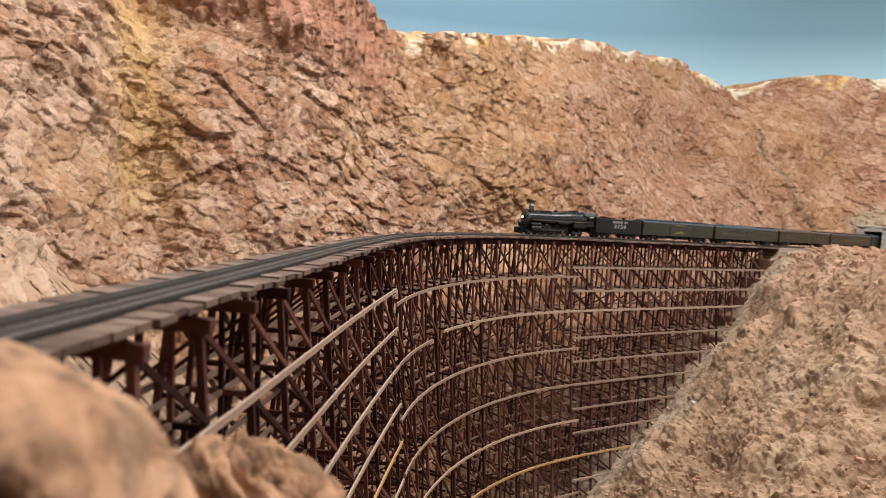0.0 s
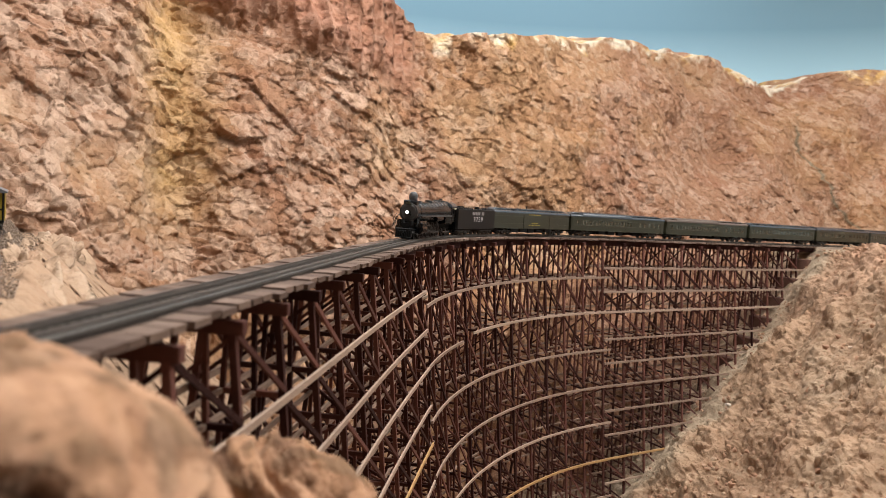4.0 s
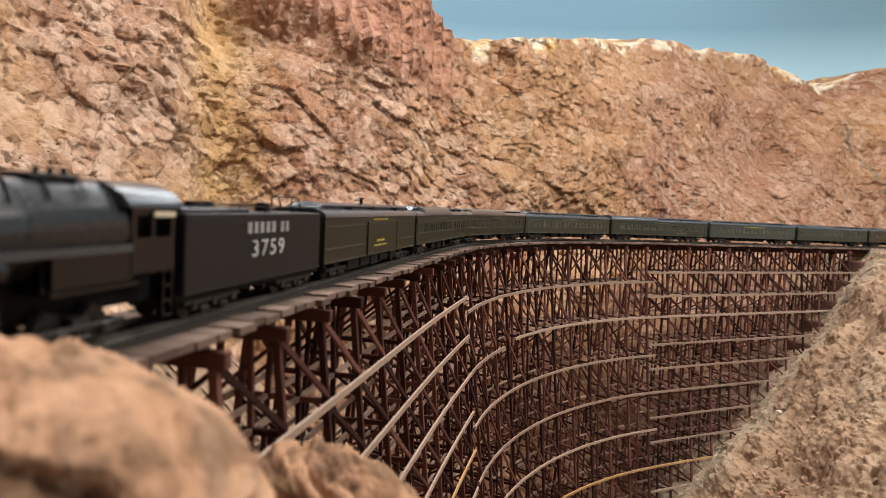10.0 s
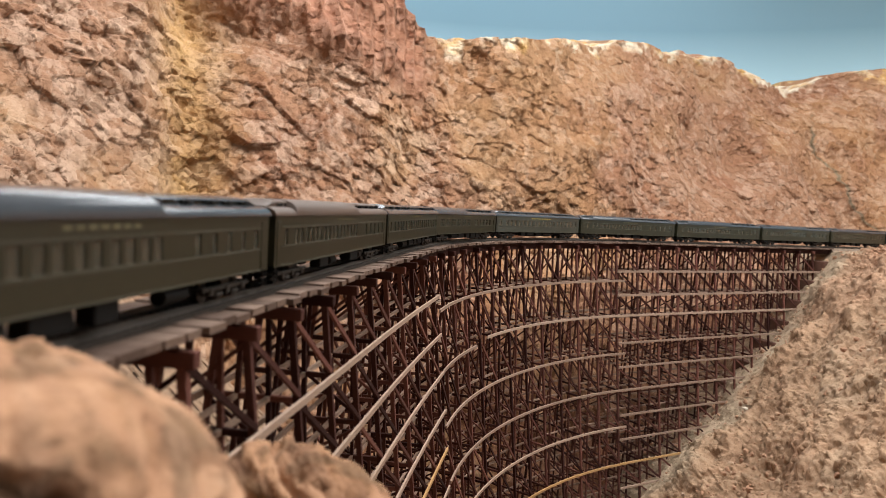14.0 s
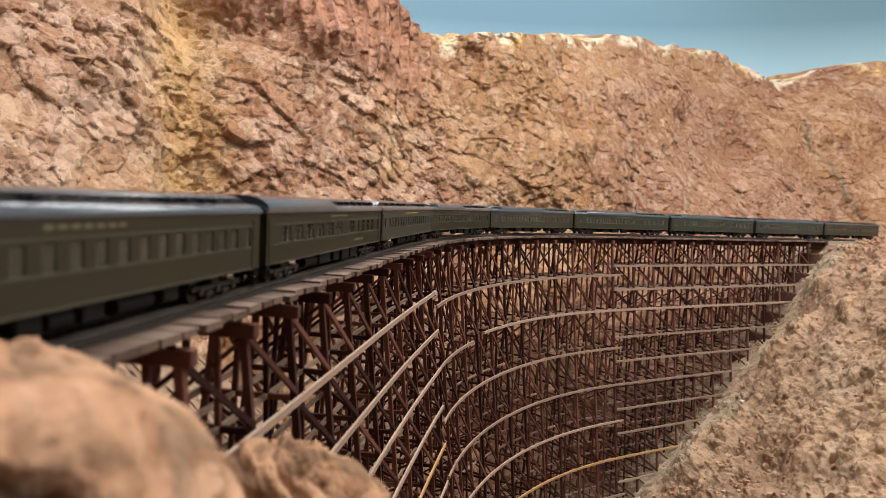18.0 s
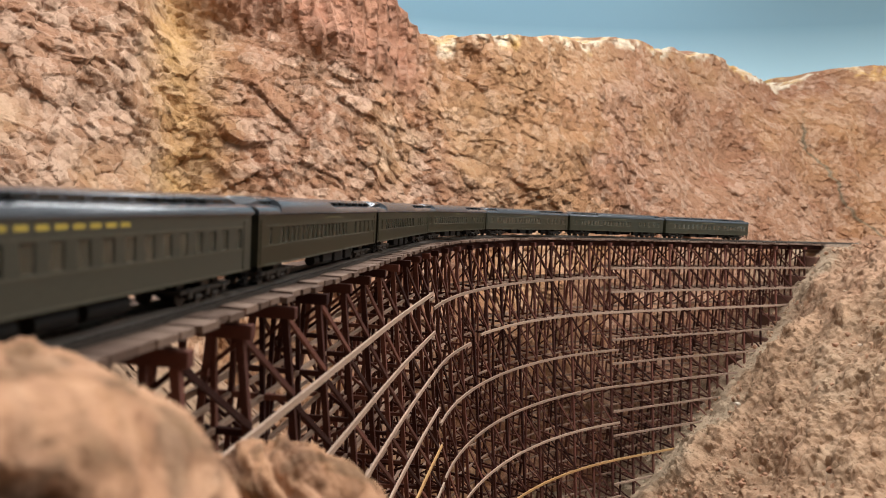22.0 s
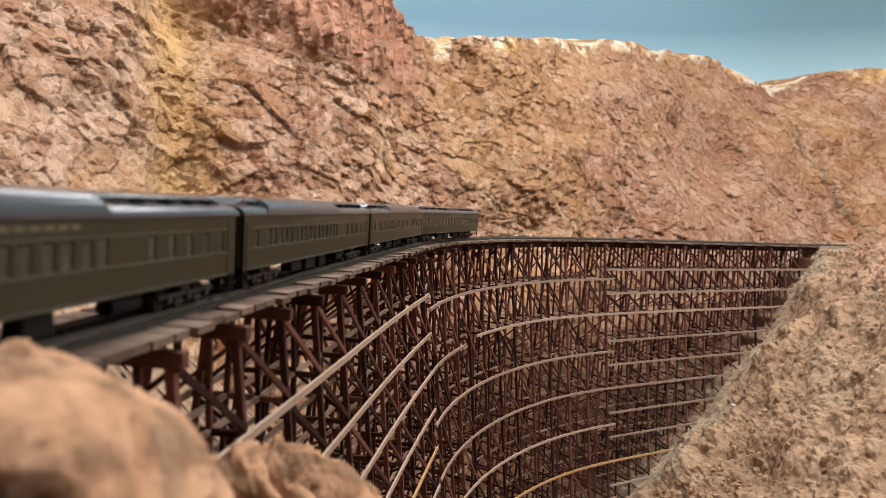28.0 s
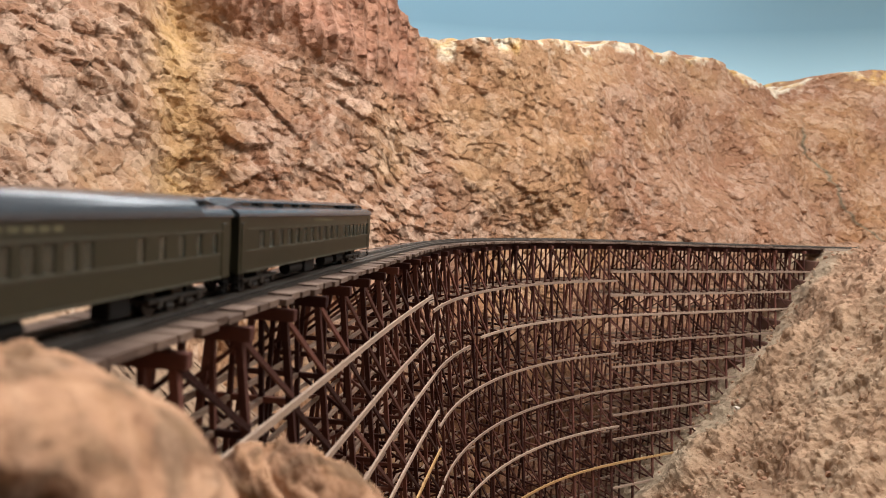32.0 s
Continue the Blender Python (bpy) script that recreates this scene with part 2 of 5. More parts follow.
def prism(bm, outline, x0, x1):
    """Extrudes an outline of (y, z) points from x0 to x1."""
    a = [bm.verts.new((x0, y, z)) for y, z in outline]
    b = [bm.verts.new((x1, y, z)) for y, z in outline]
    n = len(outline)
    for i in range(n):
        bm.faces.new((a[i], a[(i + 1) % n], b[(i + 1) % n], b[i]))
    bm.faces.new(a[::-1])
    bm.faces.new(b)
    bmesh.ops.recalc_face_normals(bm, faces=bm.faces)
    return bm


BM = bmesh.new
UNIT = {}


def unit_beam(material):
    if material.name not in UNIT:
        bm = BM()
        bmesh.ops.create_cube(bm, size=1.0)
        me = bpy.data.meshes.new("beam")
        bm.to_mesh(me)
        bm.free()
        me.materials.append(material)
        UNIT[material.name] = me
    return UNIT[material.name]


def beam(name, p0, p1, w, h, material, parent, up=(0, 0, 1)):
    """A squared timber between two points; pieces share one mesh."""
    p0, p1 = Vector(p0), Vector(p1)
    way = (p1 - p0)
    x = way.normalized()
    side = Vector(up).cross(x)
    if side.length < 1e-4:
        side = Vector((0, 1, 0)).cross(x)
    y = side.normalized()
    z = x.cross(y)
    m = Matrix((x, y, z)).transposed().to_4x4()
    m.translation = (p0 + p1) / 2
    ob = new(name, unit_beam(material))
    ob.parent = parent
    ob.matrix_basis = m @ Matrix.Diagonal((way.length, w, h, 1))
    return ob


# ---- rock ----


def hashed(ix, iy, iz, seed):
    with np.errstate(over="ignore"):
        h = ix.astype(np.uint32) * np.uint32(73856093) ^ iy.astype(np.uint32) * np.uint32(19349663) ^ iz.astype(np.uint32) * np.uint32(83492791) ^ np.uint32(seed * 2654435761 & 0xFFFFFFFF)
        h ^= h >> np.uint32(15)
        h *= np.uint32(0x2C1B3C6D)
        h ^= h >> np.uint32(12)
        h *= np.uint32(0x297A2D39)
        h ^= h >> np.uint32(15)
    return h


def unit_hash(h, k):
    with np.errstate(over="ignore"):
        h = (h ^ np.uint32(k * 0x9E3779B9 & 0xFFFFFFFF)) * np.uint32(0x85EBCA6B)
        h ^= h >> np.uint32(13)
        h *= np.uint32(0xC2B2AE35)
        h ^= h >> np.uint32(16)
    return h.astype(np.float64) / 4294967295.0


def value_noise(p, scale, seed):
    q = p / scale
    i = np.floor(q).astype(np.int64)
    f = q - i
    f = f * f * (3 - 2 * f)
    out = np.zeros(len(p))
    for a in (0, 1):
        for b in (0, 1):
            for c in (0, 1):
                w = (f[:, 0] if a else 1 - f[:, 0]) * (f[:, 1] if b else 1 - f[:, 1]) * (f[:, 2] if c else 1 - f[:, 2])
                out += w * unit_hash(hashed(i[:, 0] + a, i[:, 1] + b, i[:, 2] + c, seed), 1)
    return out * 2 - 1


def fbm(p, scale, seed, octaves=4):
    return sum(value_noise(p, scale / 2 ** k, seed + k) * 0.5 ** k for k in range(octaves))


def plates(u, v, scale, seed, angle=0.0, stretch=1.0):
    """Broken plates on a face: for every point its plate's random level, its tilt, its tone, the distance to the nearest joint and to its middle, and its overlap over the plate below."""
    a = math.radians(angle)
    p = (u * math.cos(a) - v * math.sin(a)) / (scale * stretch)
    q = (u * math.sin(a) + v * math.cos(a)) / scale
    z = np.zeros_like(p)
    w = np.stack([p, q, z], 1)
    p = p + 0.14 * value_noise(w, 0.9, seed + 31) + 0.04 * value_noise(w, 0.25, seed + 32)
    q = q + 0.14 * value_noise(w, 0.9, seed + 33) + 0.04 * value_noise(w, 0.25, seed + 34)
    i, j = np.floor(p).astype(np.int64), np.floor(q).astype(np.int64)
    k = np.zeros_like(i)
    best, second = np.full(len(p), 9.0), np.full(len(p), 9.0)
    level, tilt, tone, lap = z.copy(), z.copy(), z.copy(), z.copy()
    for di in (-1, 0, 1):
        for dj in (-1, 0, 1):
            h = hashed(i + di, j + dj, k, seed)
            dx = p - (i + di + unit_hash(h, 2))
            dy = q - (j + dj + unit_hash(h, 3))
            dist = np.sqrt(dx * dx + dy * dy)
            near = dist < best
            second = np.where(near, best, np.minimum(second, dist))
            level = np.where(near, unit_hash(h, 8) - 0.5, level)
            tilt = np.where(near, dx * (unit_hash(h, 10) - 0.5) + dy * (unit_hash(h, 11) - 0.5), tilt)
            tone = np.where(near, unit_hash(h, 9), tone)
            lap = np.where(near, -dy * (0.55 + 0.9 * unit_hash(h, 12)), lap)
            best = np.where(near, dist, best)
    return level, tilt, tone, second - best, best, lap


def rock_relief(p, u, v, size, seed, rough=1.0, angle=28.0, stretch=1.22, crack=0.0, body=2.0):
    """Relief in metres and a tone for points p with face coordinates u, v; size is that of the middle plates, crack how flat and jointed they lie."""
    la, ta, ca, ja, _, oa = plates(u, v, size * 2.6, seed, angle, stretch)
    lb, tb, cb, jb, nb, ob = plates(u, v, size, seed + 5, angle - 12, stretch)
    lc, tc, cc, jc, _, oc = plates(u, v, size * 0.42, seed + 9, angle + 20, stretch)
    swell = 0.75 + 0.65 * value_noise(p, size * 9, seed + 40)
    small = np.clip(0.9 + 0.9 * value_noise(p, size * 5, seed + 41), 0.15, 1.6)
    h = size * swell * (0.55 * la + 1.30 * ta + (0.34 - 0.24 * crack) * oa)
    h += size * small * (0.36 * lb + 0.95 * tb + (0.22 - 0.17 * crack) * ob + (1 - 0.5 * crack) * (0.19 * lc + 0.38 * tc + 0.05 * oc))
    h -= size * (0.15 * np.exp(-ja / 0.03) + (0.14 + 0.14 * crack) * np.exp(-jb / 0.05) + 0.05 * np.exp(-jc / 0.08))
    h = h * rough + size * body * fbm(p, size * 12, seed + 20, 3)
    return h, np.clip(0.25 * ca + 0.45 * cb + 0.3 * cc, 0, 1)


def scree_relief(p, size, seed):
    """Loose rubble: stones of three sizes half sunk in an uneven bank."""
    h = size * 2.2 * fbm(p, size * 7, seed + 20, 4)
    tone = np.zeros(len(p))
    for k, (scale, amp) in enumerate(((1.7, 0.42), (0.80, 0.40), (0.40, 0.20))):
        lv, tl, tn, jn, near, lap = plates(p[:, 0] * 1.2 + p[:, 2] * 0.6, p[:, 1] * 1.2, size * scale, seed + 7 * k, 30.0 * k, 1.25)
        sunk = np.clip(lv * 2.2, 0, 1)  # under half of the cells hold a stone
        h += size * amp * sunk * np.sqrt(smoothstep(0.0, 0.45, jn)) + size * 0.5 * amp * (tl + 0.15 * lap) * smoothstep(0.0, 0.2, jn)
        tone += tn / 3
    return h, tone


def grid_mesh(name, pts, nu, nv, material, attributes=(), gone=None):
    idx = np.arange(nu * nv).reshape(nu, nv)
    quads = np.stack([idx[:-1, :-1], idx[1:, :-1], idx[1:, 1:], idx[:-1, 1:]], -1).reshape(-1, 4)
    if gone is not None:
        quads = quads[~gone[quads].any(1)]
    me = bpy.data.meshes.new(name)
    me.vertices.add(len(pts))
    me.vertices.foreach_set("co", pts.astype(np.float32).ravel())
    me.loops.add(quads.size)
    me.loops.foreach_set("vertex_index", quads.astype(np.int32).ravel())
    me.polygons.add(len(quads))
    me.polygons.foreach_set("loop_start", np.arange(0, quads.size, 4, dtype=np.int32))
    me.update(calc_edges=True)
    me.materials.append(material)
    for key, values in attributes:
        at = me.attributes.new(key, "FLOAT", "POINT")
        at.data.foreach_set("value", values.astype(np.float32))
    me.validate()
    return new(name, me)


def smoothstep(a, b, x):
    t = np.clip((x - a) / (b - a), 0, 1)
    return t * t * (3 - 2 * t)


# plan of the cliff's foot at deck level, and the height of its crest along it
CLIFF_PLAN = [(-1.1, 0.3), (-0.98, 0.50), (-0.74, 0.98), (-0.44, 1.30), (-0.12, 1.52), (0.20, 1.70), (0.60, 1.92), (1.00, 2.14), (1.28, 2.27), (1.52, 2.31), (1.76, 2.16), (2.0, 1.80)]


def cliff():
    plan = np.array(CLIFF_PLAN)
    leg = np.r_[0, np.cumsum(np.hypot(*np.diff(plan, axis=0).T))]
    nu, nv = 1310, 520
    u = np.interp(np.linspace(0, 1, nu), [0, 0.04, 0.95, 1], [0, 0.52, leg[-1] - 0.62, leg[-1]])
    # rounded plan
    fine = np.linspace(0, leg[-1], 400)
    fx, fy = np.interp(fine, leg, plan[:, 0]), np.interp(fine, leg, plan[:, 1])
    ker = np.ones(31) / 31
    fx = np.convolve(np.pad(fx, 15, "edge"), ker, "valid")
    fy = np.convolve(np.pad(fy, 15, "edge"), ker, "valid")
    x, y = np.interp(u, fine, fx), np.interp(u, fine, fy)
    tx, ty = np.gradient(x), np.gradient(y)
    ln = np.hypot(tx, ty)
    nx, ny = ty / ln, -tx / ln  # towards the canyon
    bearing = np.degrees(np.arctan2(x, y))
    crest = np.interp(bearing, [-60, -20, -8, -4.5, -2.5, -0.5, 3, 8, 12, 16, 20, 23, 24.7, 26, 27.5, 29, 30.6, 33, 36, 50], [0.74, 0.74, 0.72, 0.64, 0.51, 0.468, 0.474, 0.498, 0.52, 0.54, 0.56, 0.572, 0.572, 0.558, 0.522, 0.522, 0.578, 0.592, 0.585, 0.57])
    crest = crest - 0.013 * np.exp(-((bearing - 6.0) / 7.5) ** 2) + 0.012 * fbm(np.stack([u, u * 0, u * 0], 1), 0.16, 77, 4)
    low = -0.68
    v = np.interp(np.linspace(0, 1, nv), [0, 0.10, 0.94, 1.0], [0, 0.32, 0.90, 1.0])
    U, V = np.meshgrid(np.arange(nu), v, indexing="ij")
    Z = low + (crest[U] - low) * np.minimum(V / 0.9, 1.0)
    back = smoothstep(0.9, 1.0, V)  # the top rolls back
    B = bearing[U]
    steep = np.exp(-((B - 6.0) / 7.5) ** 2)
    lean = np.where(Z > 0, (0.28 - 0.17 * steep) * Z, 0.16 * Z)
    out = -lean - 0.30 * back
    # a fluted red bluff stands proud over the middle
    wob = fbm(np.stack([u[U].ravel(), Z.ravel(), 0 * Z.ravel()], 1), 0.25, 91, 4).reshape(Z.shape)
    bluff = smoothstep(-19.5, -16.5, B + 1.5 * wob) * (1 - smoothstep(-2.5, 2.0, B)) * smoothstep(0.26, 0.42, Z + 0.07 * wob + 0.006 * (B + 9))
    out = out + 0.055 * bluff
    # a hollow with ochre stain beside it
    hollow = np.exp(-((B + 18.5) / 2.6) ** 2)
    out = out - 0.06 * hollow
    gully = np.exp(-((B - 29.2) / 1.3) ** 2) * smoothstep(-0.05, 0.3, Z)
    out = out - 0.05 * gully
    P = np.stack([x[U] + nx[U] * out, y[U] + ny[U] * out, Z + 0.015 * back * np.sin(U * 0.35)], -1).reshape(-1, 3)
    N = np.stack([nx[U], ny[U], 0.25 + 0.9 * back], -1).reshape(-1, 3)
    N /= np.linalg.norm(N, axis=1)[:, None]
    soft = 0.58 - 0.20 * smoothstep(-6, 8, B.ravel()) - 0.34 * bluff.ravel()
    crack = 1 - smoothstep(-24, -6, B.ravel())
    h, tone = rock_relief(P, u[U].ravel(), Z.ravel() * 1.04, 0.022, 3, soft, crack=crack)
    flute = bluff.ravel() * 0.014 * np.abs(np.sin(u[U].ravel() * 2 * math.pi / 0.062 + 2 * value_noise(P, 0.15, 55)))
    P = P + N * (h - flute)[:, None]
    n1 = value_noise(P, 0.1, 88) * 0.5 + 0.5
    tone = np.clip((tone - 0.5) * 2.0 + 0.42, 0, 1)
    tone = np.clip(tone + 0.16 * (1 - smoothstep(-26, -14, B.ravel())) * (0.4 + n1) - 0.05 - 0.22 * smoothstep(-6, 6, B.ravel()) * (1 - 0.7 * smoothstep(24, 32, B.ravel())), 0, 1)
    top = smoothstep(0.874, 0.895, V + 0.022 * fbm(P, 0.05, 60, 4).reshape(V.shape)).ravel() * smoothstep(-1, 2, B).ravel()
    # a dark vein runs down the gully
    at = np.interp(Z, [-0.1, 0.02, 0.12, 0.25, 0.36, 0.46], [34.8, 32.4, 30.9, 29.6, 29.2, 29.0]) + 0.35 * fbm(np.stack([Z.ravel(), 0 * Z.ravel(), 0 * Z.ravel()], 1), 0.05, 15, 3).reshape(Z.shape)
    vein = 0.7 * np.exp(-((B - at) / 0.10) ** 2).ravel() * smoothstep(-0.5, 0.1, value_noise(P, 0.05, 19)) * smoothstep(0.0, 0.02, P[:, 2]) * (1 - smoothstep(0.40, 0.46, P[:, 2]))
    # grey bare rock round the tunnel's mouth
    mouth = on_track(2.84)
    bare = 1 - smoothstep(0.06, 0.11, np.hypot(P[:, 0] - mouth.x, P[:, 1] - mouth.y) + 0.04 * fbm(P, 0.06, 29, 3))
    bare *= 1 - smoothstep(0.11, 0.15, P[:, 2] + 0.03 * fbm(P, 0.05, 30, 3))
    # the tunnel's mouth stays open
    bore = np.zeros(len(P), bool)
    for s in np.arange(2.62, 3.25, 0.008):
        c = on_track(s)
        bore |= (np.hypot(P[:, 0] - c.x, P[:, 1] - c.y) < 0.030) & (P[:, 2] < 0.064) & (P[:, 2] > -0.03)
    return tagged(grid_mesh("canyon_cliff", P, nu, nv, CLIFF, [("tone", tone), ("crest", top * 0.80 * smoothstep(-0.35, 0.20, fbm(P, 0.04, 71, 4))), ("ochre", hollow.ravel() * smoothstep(-0.1, 0.1, P[:, 2]) + 0.36 * smoothstep(-0.05, 0.6, fbm(P, 0.3, 83, 4) + 0.3 * np.exp(-((B.ravel() - 1) / 13) ** 2)) * (1 - bluff.ravel())), ("vein", vein), ("dust", 0.85 * bare), ("red", np.clip(bluff.ravel() * (0.6 + 0.4 * n1) + 0.16 * smoothstep(4, 14, B.ravel()), 0, 1))], bore),
                  "orange-red plaster canyon cliff with pale crusted crest", "cliff", kind="structure")


LEDGE = [(-0.24, 0.12), (-0.268, 0.363), (-0.339, 0.495), (-0.454, 0.725), (-0.60, 0.95)]


def ground_height(x, y):
    """Canyon floor, the banks under both ends of the trestle and the ledge of the second track."""
    floor = np.full(x.shape, -0.62)
    down = np.maximum(0, 1.045 - x + 0.10 * (y - 1.7))
    right = 0.004 - 1.0 * down - 0.030 * np.sin(math.pi * np.clip(down / 0.55, 0, 1))
    right = np.minimum(right, np.where(y > 1.75, -0.012 + 0 * x, 0.004 + 0.015 * np.sin(x * 9)))
    left = -0.05 - 0.95 * np.maximum(0, (y - 0.24)) - 1.3 * np.maximum(0, x + 0.07)
    (ax, ay), (bx, by) = (-0.213, 0.36), (-0.403, 0.745)
    dist = ((x - ax) * (by - ay) - (y - ay) * (bx - ax)) / math.hypot(bx - ax, by - ay)
    ledge = -0.0165 - 0.9 * np.maximum(0, dist) - 0.5 * np.maximum(0, y - 0.85)
    return np.maximum(np.maximum(floor, right), np.maximum(left, ledge))


def ground():
    nx, ny = 800, 690
    xs = np.interp(np.linspace(0, 1, nx), [0, 0.03, 0.18, 0.24, 0.96, 1], [-1.25, -0.60, -0.15, 0.40, 1.36, 1.75])
    ys = np.interp(np.linspace(0, 1, ny), [0, 0.04, 0.22, 0.93, 1], [-0.35, 0.30, 0.75, 1.98, 2.42])
    gx, gy = np.meshgrid(xs, ys, indexing="ij")
    z = ground_height(gx, gy)
    P = np.stack([gx, gy, z], -1).reshape(-1, 3)
    h, tone = scree_relief(P, 0.0150, 11)
    ledges, lines = rock_relief(P, P[:, 1], P[:, 0] * 1.41, 0.0115, 12, 0.62, 15.0, 1.0, body=1.7)
    h, tone = 1.0 * h + 0.8 * ledges, 0.4 * tone + 0.6 * lines
    # the left bank is carved plaster rather than rubble
    west = 1 - smoothstep(0.05, 0.35, P[:, 0])
    carved, _ = rock_relief(P, P[:, 0], P[:, 1], 0.016, 41, 1.1, body=1.0)
    h = h * (1 - west) + carved * west
    # level benches under the rails stay smooth
    calm = np.ones(len(P))
    for s in np.arange(2.16, 3.0, 0.03):
        c = on_track(s)
        calm = np.minimum(calm, smoothstep(0.03, 0.07, np.hypot(P[:, 0] - c.x, P[:, 1] - c.y)))
    for (ax, ay), (bx, by) in zip(LEDGE, LEDGE[1:]):
        for k in np.linspace(0, 1, 14):
            calm = np.minimum(calm, smoothstep(0.040, 0.065, np.hypot(P[:, 0] - ax - (bx - ax) * k, P[:, 1] - ay - (by - ay) * k)))
    # grey dust lies on the bank beside the bents
    beside = np.full(len(P), 9.0)
    for s in np.arange(1.4, 2.3, 0.03):
        c = on_track(s)
        beside = np.minimum(beside, np.hypot(P[:, 0] - c.x, P[:, 1] - c.y))
    beside -= 0.10 * np.clip(-P[:, 2], 0, 0.6)
    dust = (1 - smoothstep(0.05, 0.13, beside + 0.05 * fbm(P, 0.08, 63, 3))) * 0.8
    calm2 = calm * (1 - 0.75 * (1 - smoothstep(0.04, 0.10, beside)))
    P[:, 2] += h * calm2 * 0.74
    P[:, 0] -= h * calm2 * 0.64
    P[:, 1] -= h * calm2 * 0.12
    zero = np.zeros(len(P))
    return tagged(grid_mesh("ground", P, nx, ny, SCREE, [("tone", tone), ("crest", zero), ("ochre", zero), ("dust", dust), ("pale", west * 0.55), ("red", smoothstep(0.80, 1.05, P[:, 0] + 0.12 * fbm(P, 0.2, 97, 3)) * 0.42)]),
                  "rubble-strewn tan and orange canyon bank", "ground", kind="structure")


cliff()
ground()


def boulder(centre, lobes, seed, size, label, material=None, rough=0.6, strata=0.0, fine=(150, 100)):
    """A rock about centre: the outline of several lobes (offset and radii), with plates and, where asked, undercut layers."""
    nu, nv = fine
    th = np.linspace(0, 2 * math.pi, nu)
    ph = np.linspace(0.0004, math.pi * 0.98, nv)
    T, F = np.meshgrid(th, ph, indexing="ij")
    N = np.stack([np.cos(T) * np.sin(F), np.sin(T) * np.sin(F), np.cos(F)], -1).reshape(-1, 3)
    reach = np.zeros(len(N))
    for off, radii in lobes:
        n, o = N / np.array(radii), np.array(off) / np.array(radii)
        a, b, c = (n * n).sum(1), -(n @ o), o @ o - 1
        root = np.sqrt(np.maximum(b * b - a * c, 0))
        reach = np.maximum(reach, np.where(b * b - a * c > 0, (root - b) / a, 0))
    P = np.array(centre) + N * reach[:, None]
    h, tone = rock_relief(P, P[:, 0] + 0.6 * P[:, 2] + 0.3 * P[:, 1], P[:, 2] * 0.8 - P[:, 0] * 0.45 - P[:, 1] * 0.8, size, seed, rough, body=0.7)
    dark = np.zeros(len(P))
    if strata:
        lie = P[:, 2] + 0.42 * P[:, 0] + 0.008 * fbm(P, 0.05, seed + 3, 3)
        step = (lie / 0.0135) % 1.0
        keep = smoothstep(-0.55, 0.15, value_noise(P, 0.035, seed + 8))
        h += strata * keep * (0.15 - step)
        # shade below each overhang, put into the colour as a darker band
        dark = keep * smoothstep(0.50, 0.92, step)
    P = P + N * h[:, None]
    zero = np.zeros(len(P))
    ob = grid_mesh("rock_outcrop", P, nu, nv, material or OUTCROP, [("tone", tone), ("crest", zero), ("ochre", zero + 0.2), ("red", zero), ("undercut_shade", dark)])
    return tagged(ob, label, "rock")


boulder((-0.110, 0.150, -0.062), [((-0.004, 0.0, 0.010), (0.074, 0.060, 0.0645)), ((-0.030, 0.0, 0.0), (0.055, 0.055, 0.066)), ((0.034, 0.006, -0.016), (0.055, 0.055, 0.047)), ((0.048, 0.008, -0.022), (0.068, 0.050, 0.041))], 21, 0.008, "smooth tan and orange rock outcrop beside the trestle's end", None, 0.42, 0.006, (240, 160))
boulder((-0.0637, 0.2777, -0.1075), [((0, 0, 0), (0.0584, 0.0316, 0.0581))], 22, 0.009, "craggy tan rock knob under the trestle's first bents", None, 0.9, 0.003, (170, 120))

for n, (x, y, z, rx, ry, rz) in enumerate(((-0.240, 0.375, -0.062, 0.034, 0.050, 0.043), (-0.282, 0.462, -0.058, 0.034, 0.046, 0.040), (-0.325, 0.560, -0.060, 0.044, 0.060, 0.044), (-0.390, 0.690, -0.058, 0.040, 0.060, 0.046), (-0.432, 0.800, -0.050, 0.040, 0.050, 0.050))):
    boulder((x, y, z), [((0, 0, 0), (rx, ry, rz))], 61 + n, 0.016, "pale tan rock holding up the ledge track", LEDGE_ROCK, 1.5)


def rubble(count, seed):
    """Loose stones on the bank, in one mesh."""
    r = np.random.default_rng(seed)
    ico = bmesh.new()
    bmesh.ops.create_icosphere(ico, subdivisions=1, radius=1.0)
    base = np.array([v.co[:] for v in ico.verts])
    tris = np.array([[v.index for v in f.verts] for f in ico.faces])
    ico.free()
    verts, faces = [], []
    n = 0
    while n < count:
        x, y = r.uniform(0.35, 1.35), r.uniform(0.75, 1.85)
        z = float(ground_height(np.array([x]), np.array([y]))[0])
        if z < -0.6:
            continue
        size = 0.0018 + 0.0060 * r.random() ** 4
        shape = base * r.uniform(0.55, 1.2, (len(base), 1)) * r.uniform(0.6, 1.2, 3) * size
        a = r.uniform(0, 6.28)
        rot = np.array([[math.cos(a), -math.sin(a), 0], [math.sin(a), math.cos(a), 0], [0, 0, 1]])
        verts.append(shape @ rot.T + (x, y, z + 0.002))
        faces.append(tris + n * len(base))
        n += 1
    ob = mesh_object("rubble", np.concatenate(verts).tolist(), np.concatenate(faces).tolist(), PEBBLE)
    return tagged(ob, "loose tan and grey pebbles strewn over the bank", "rubble", kind="stuff")


rubble(4600, 8)


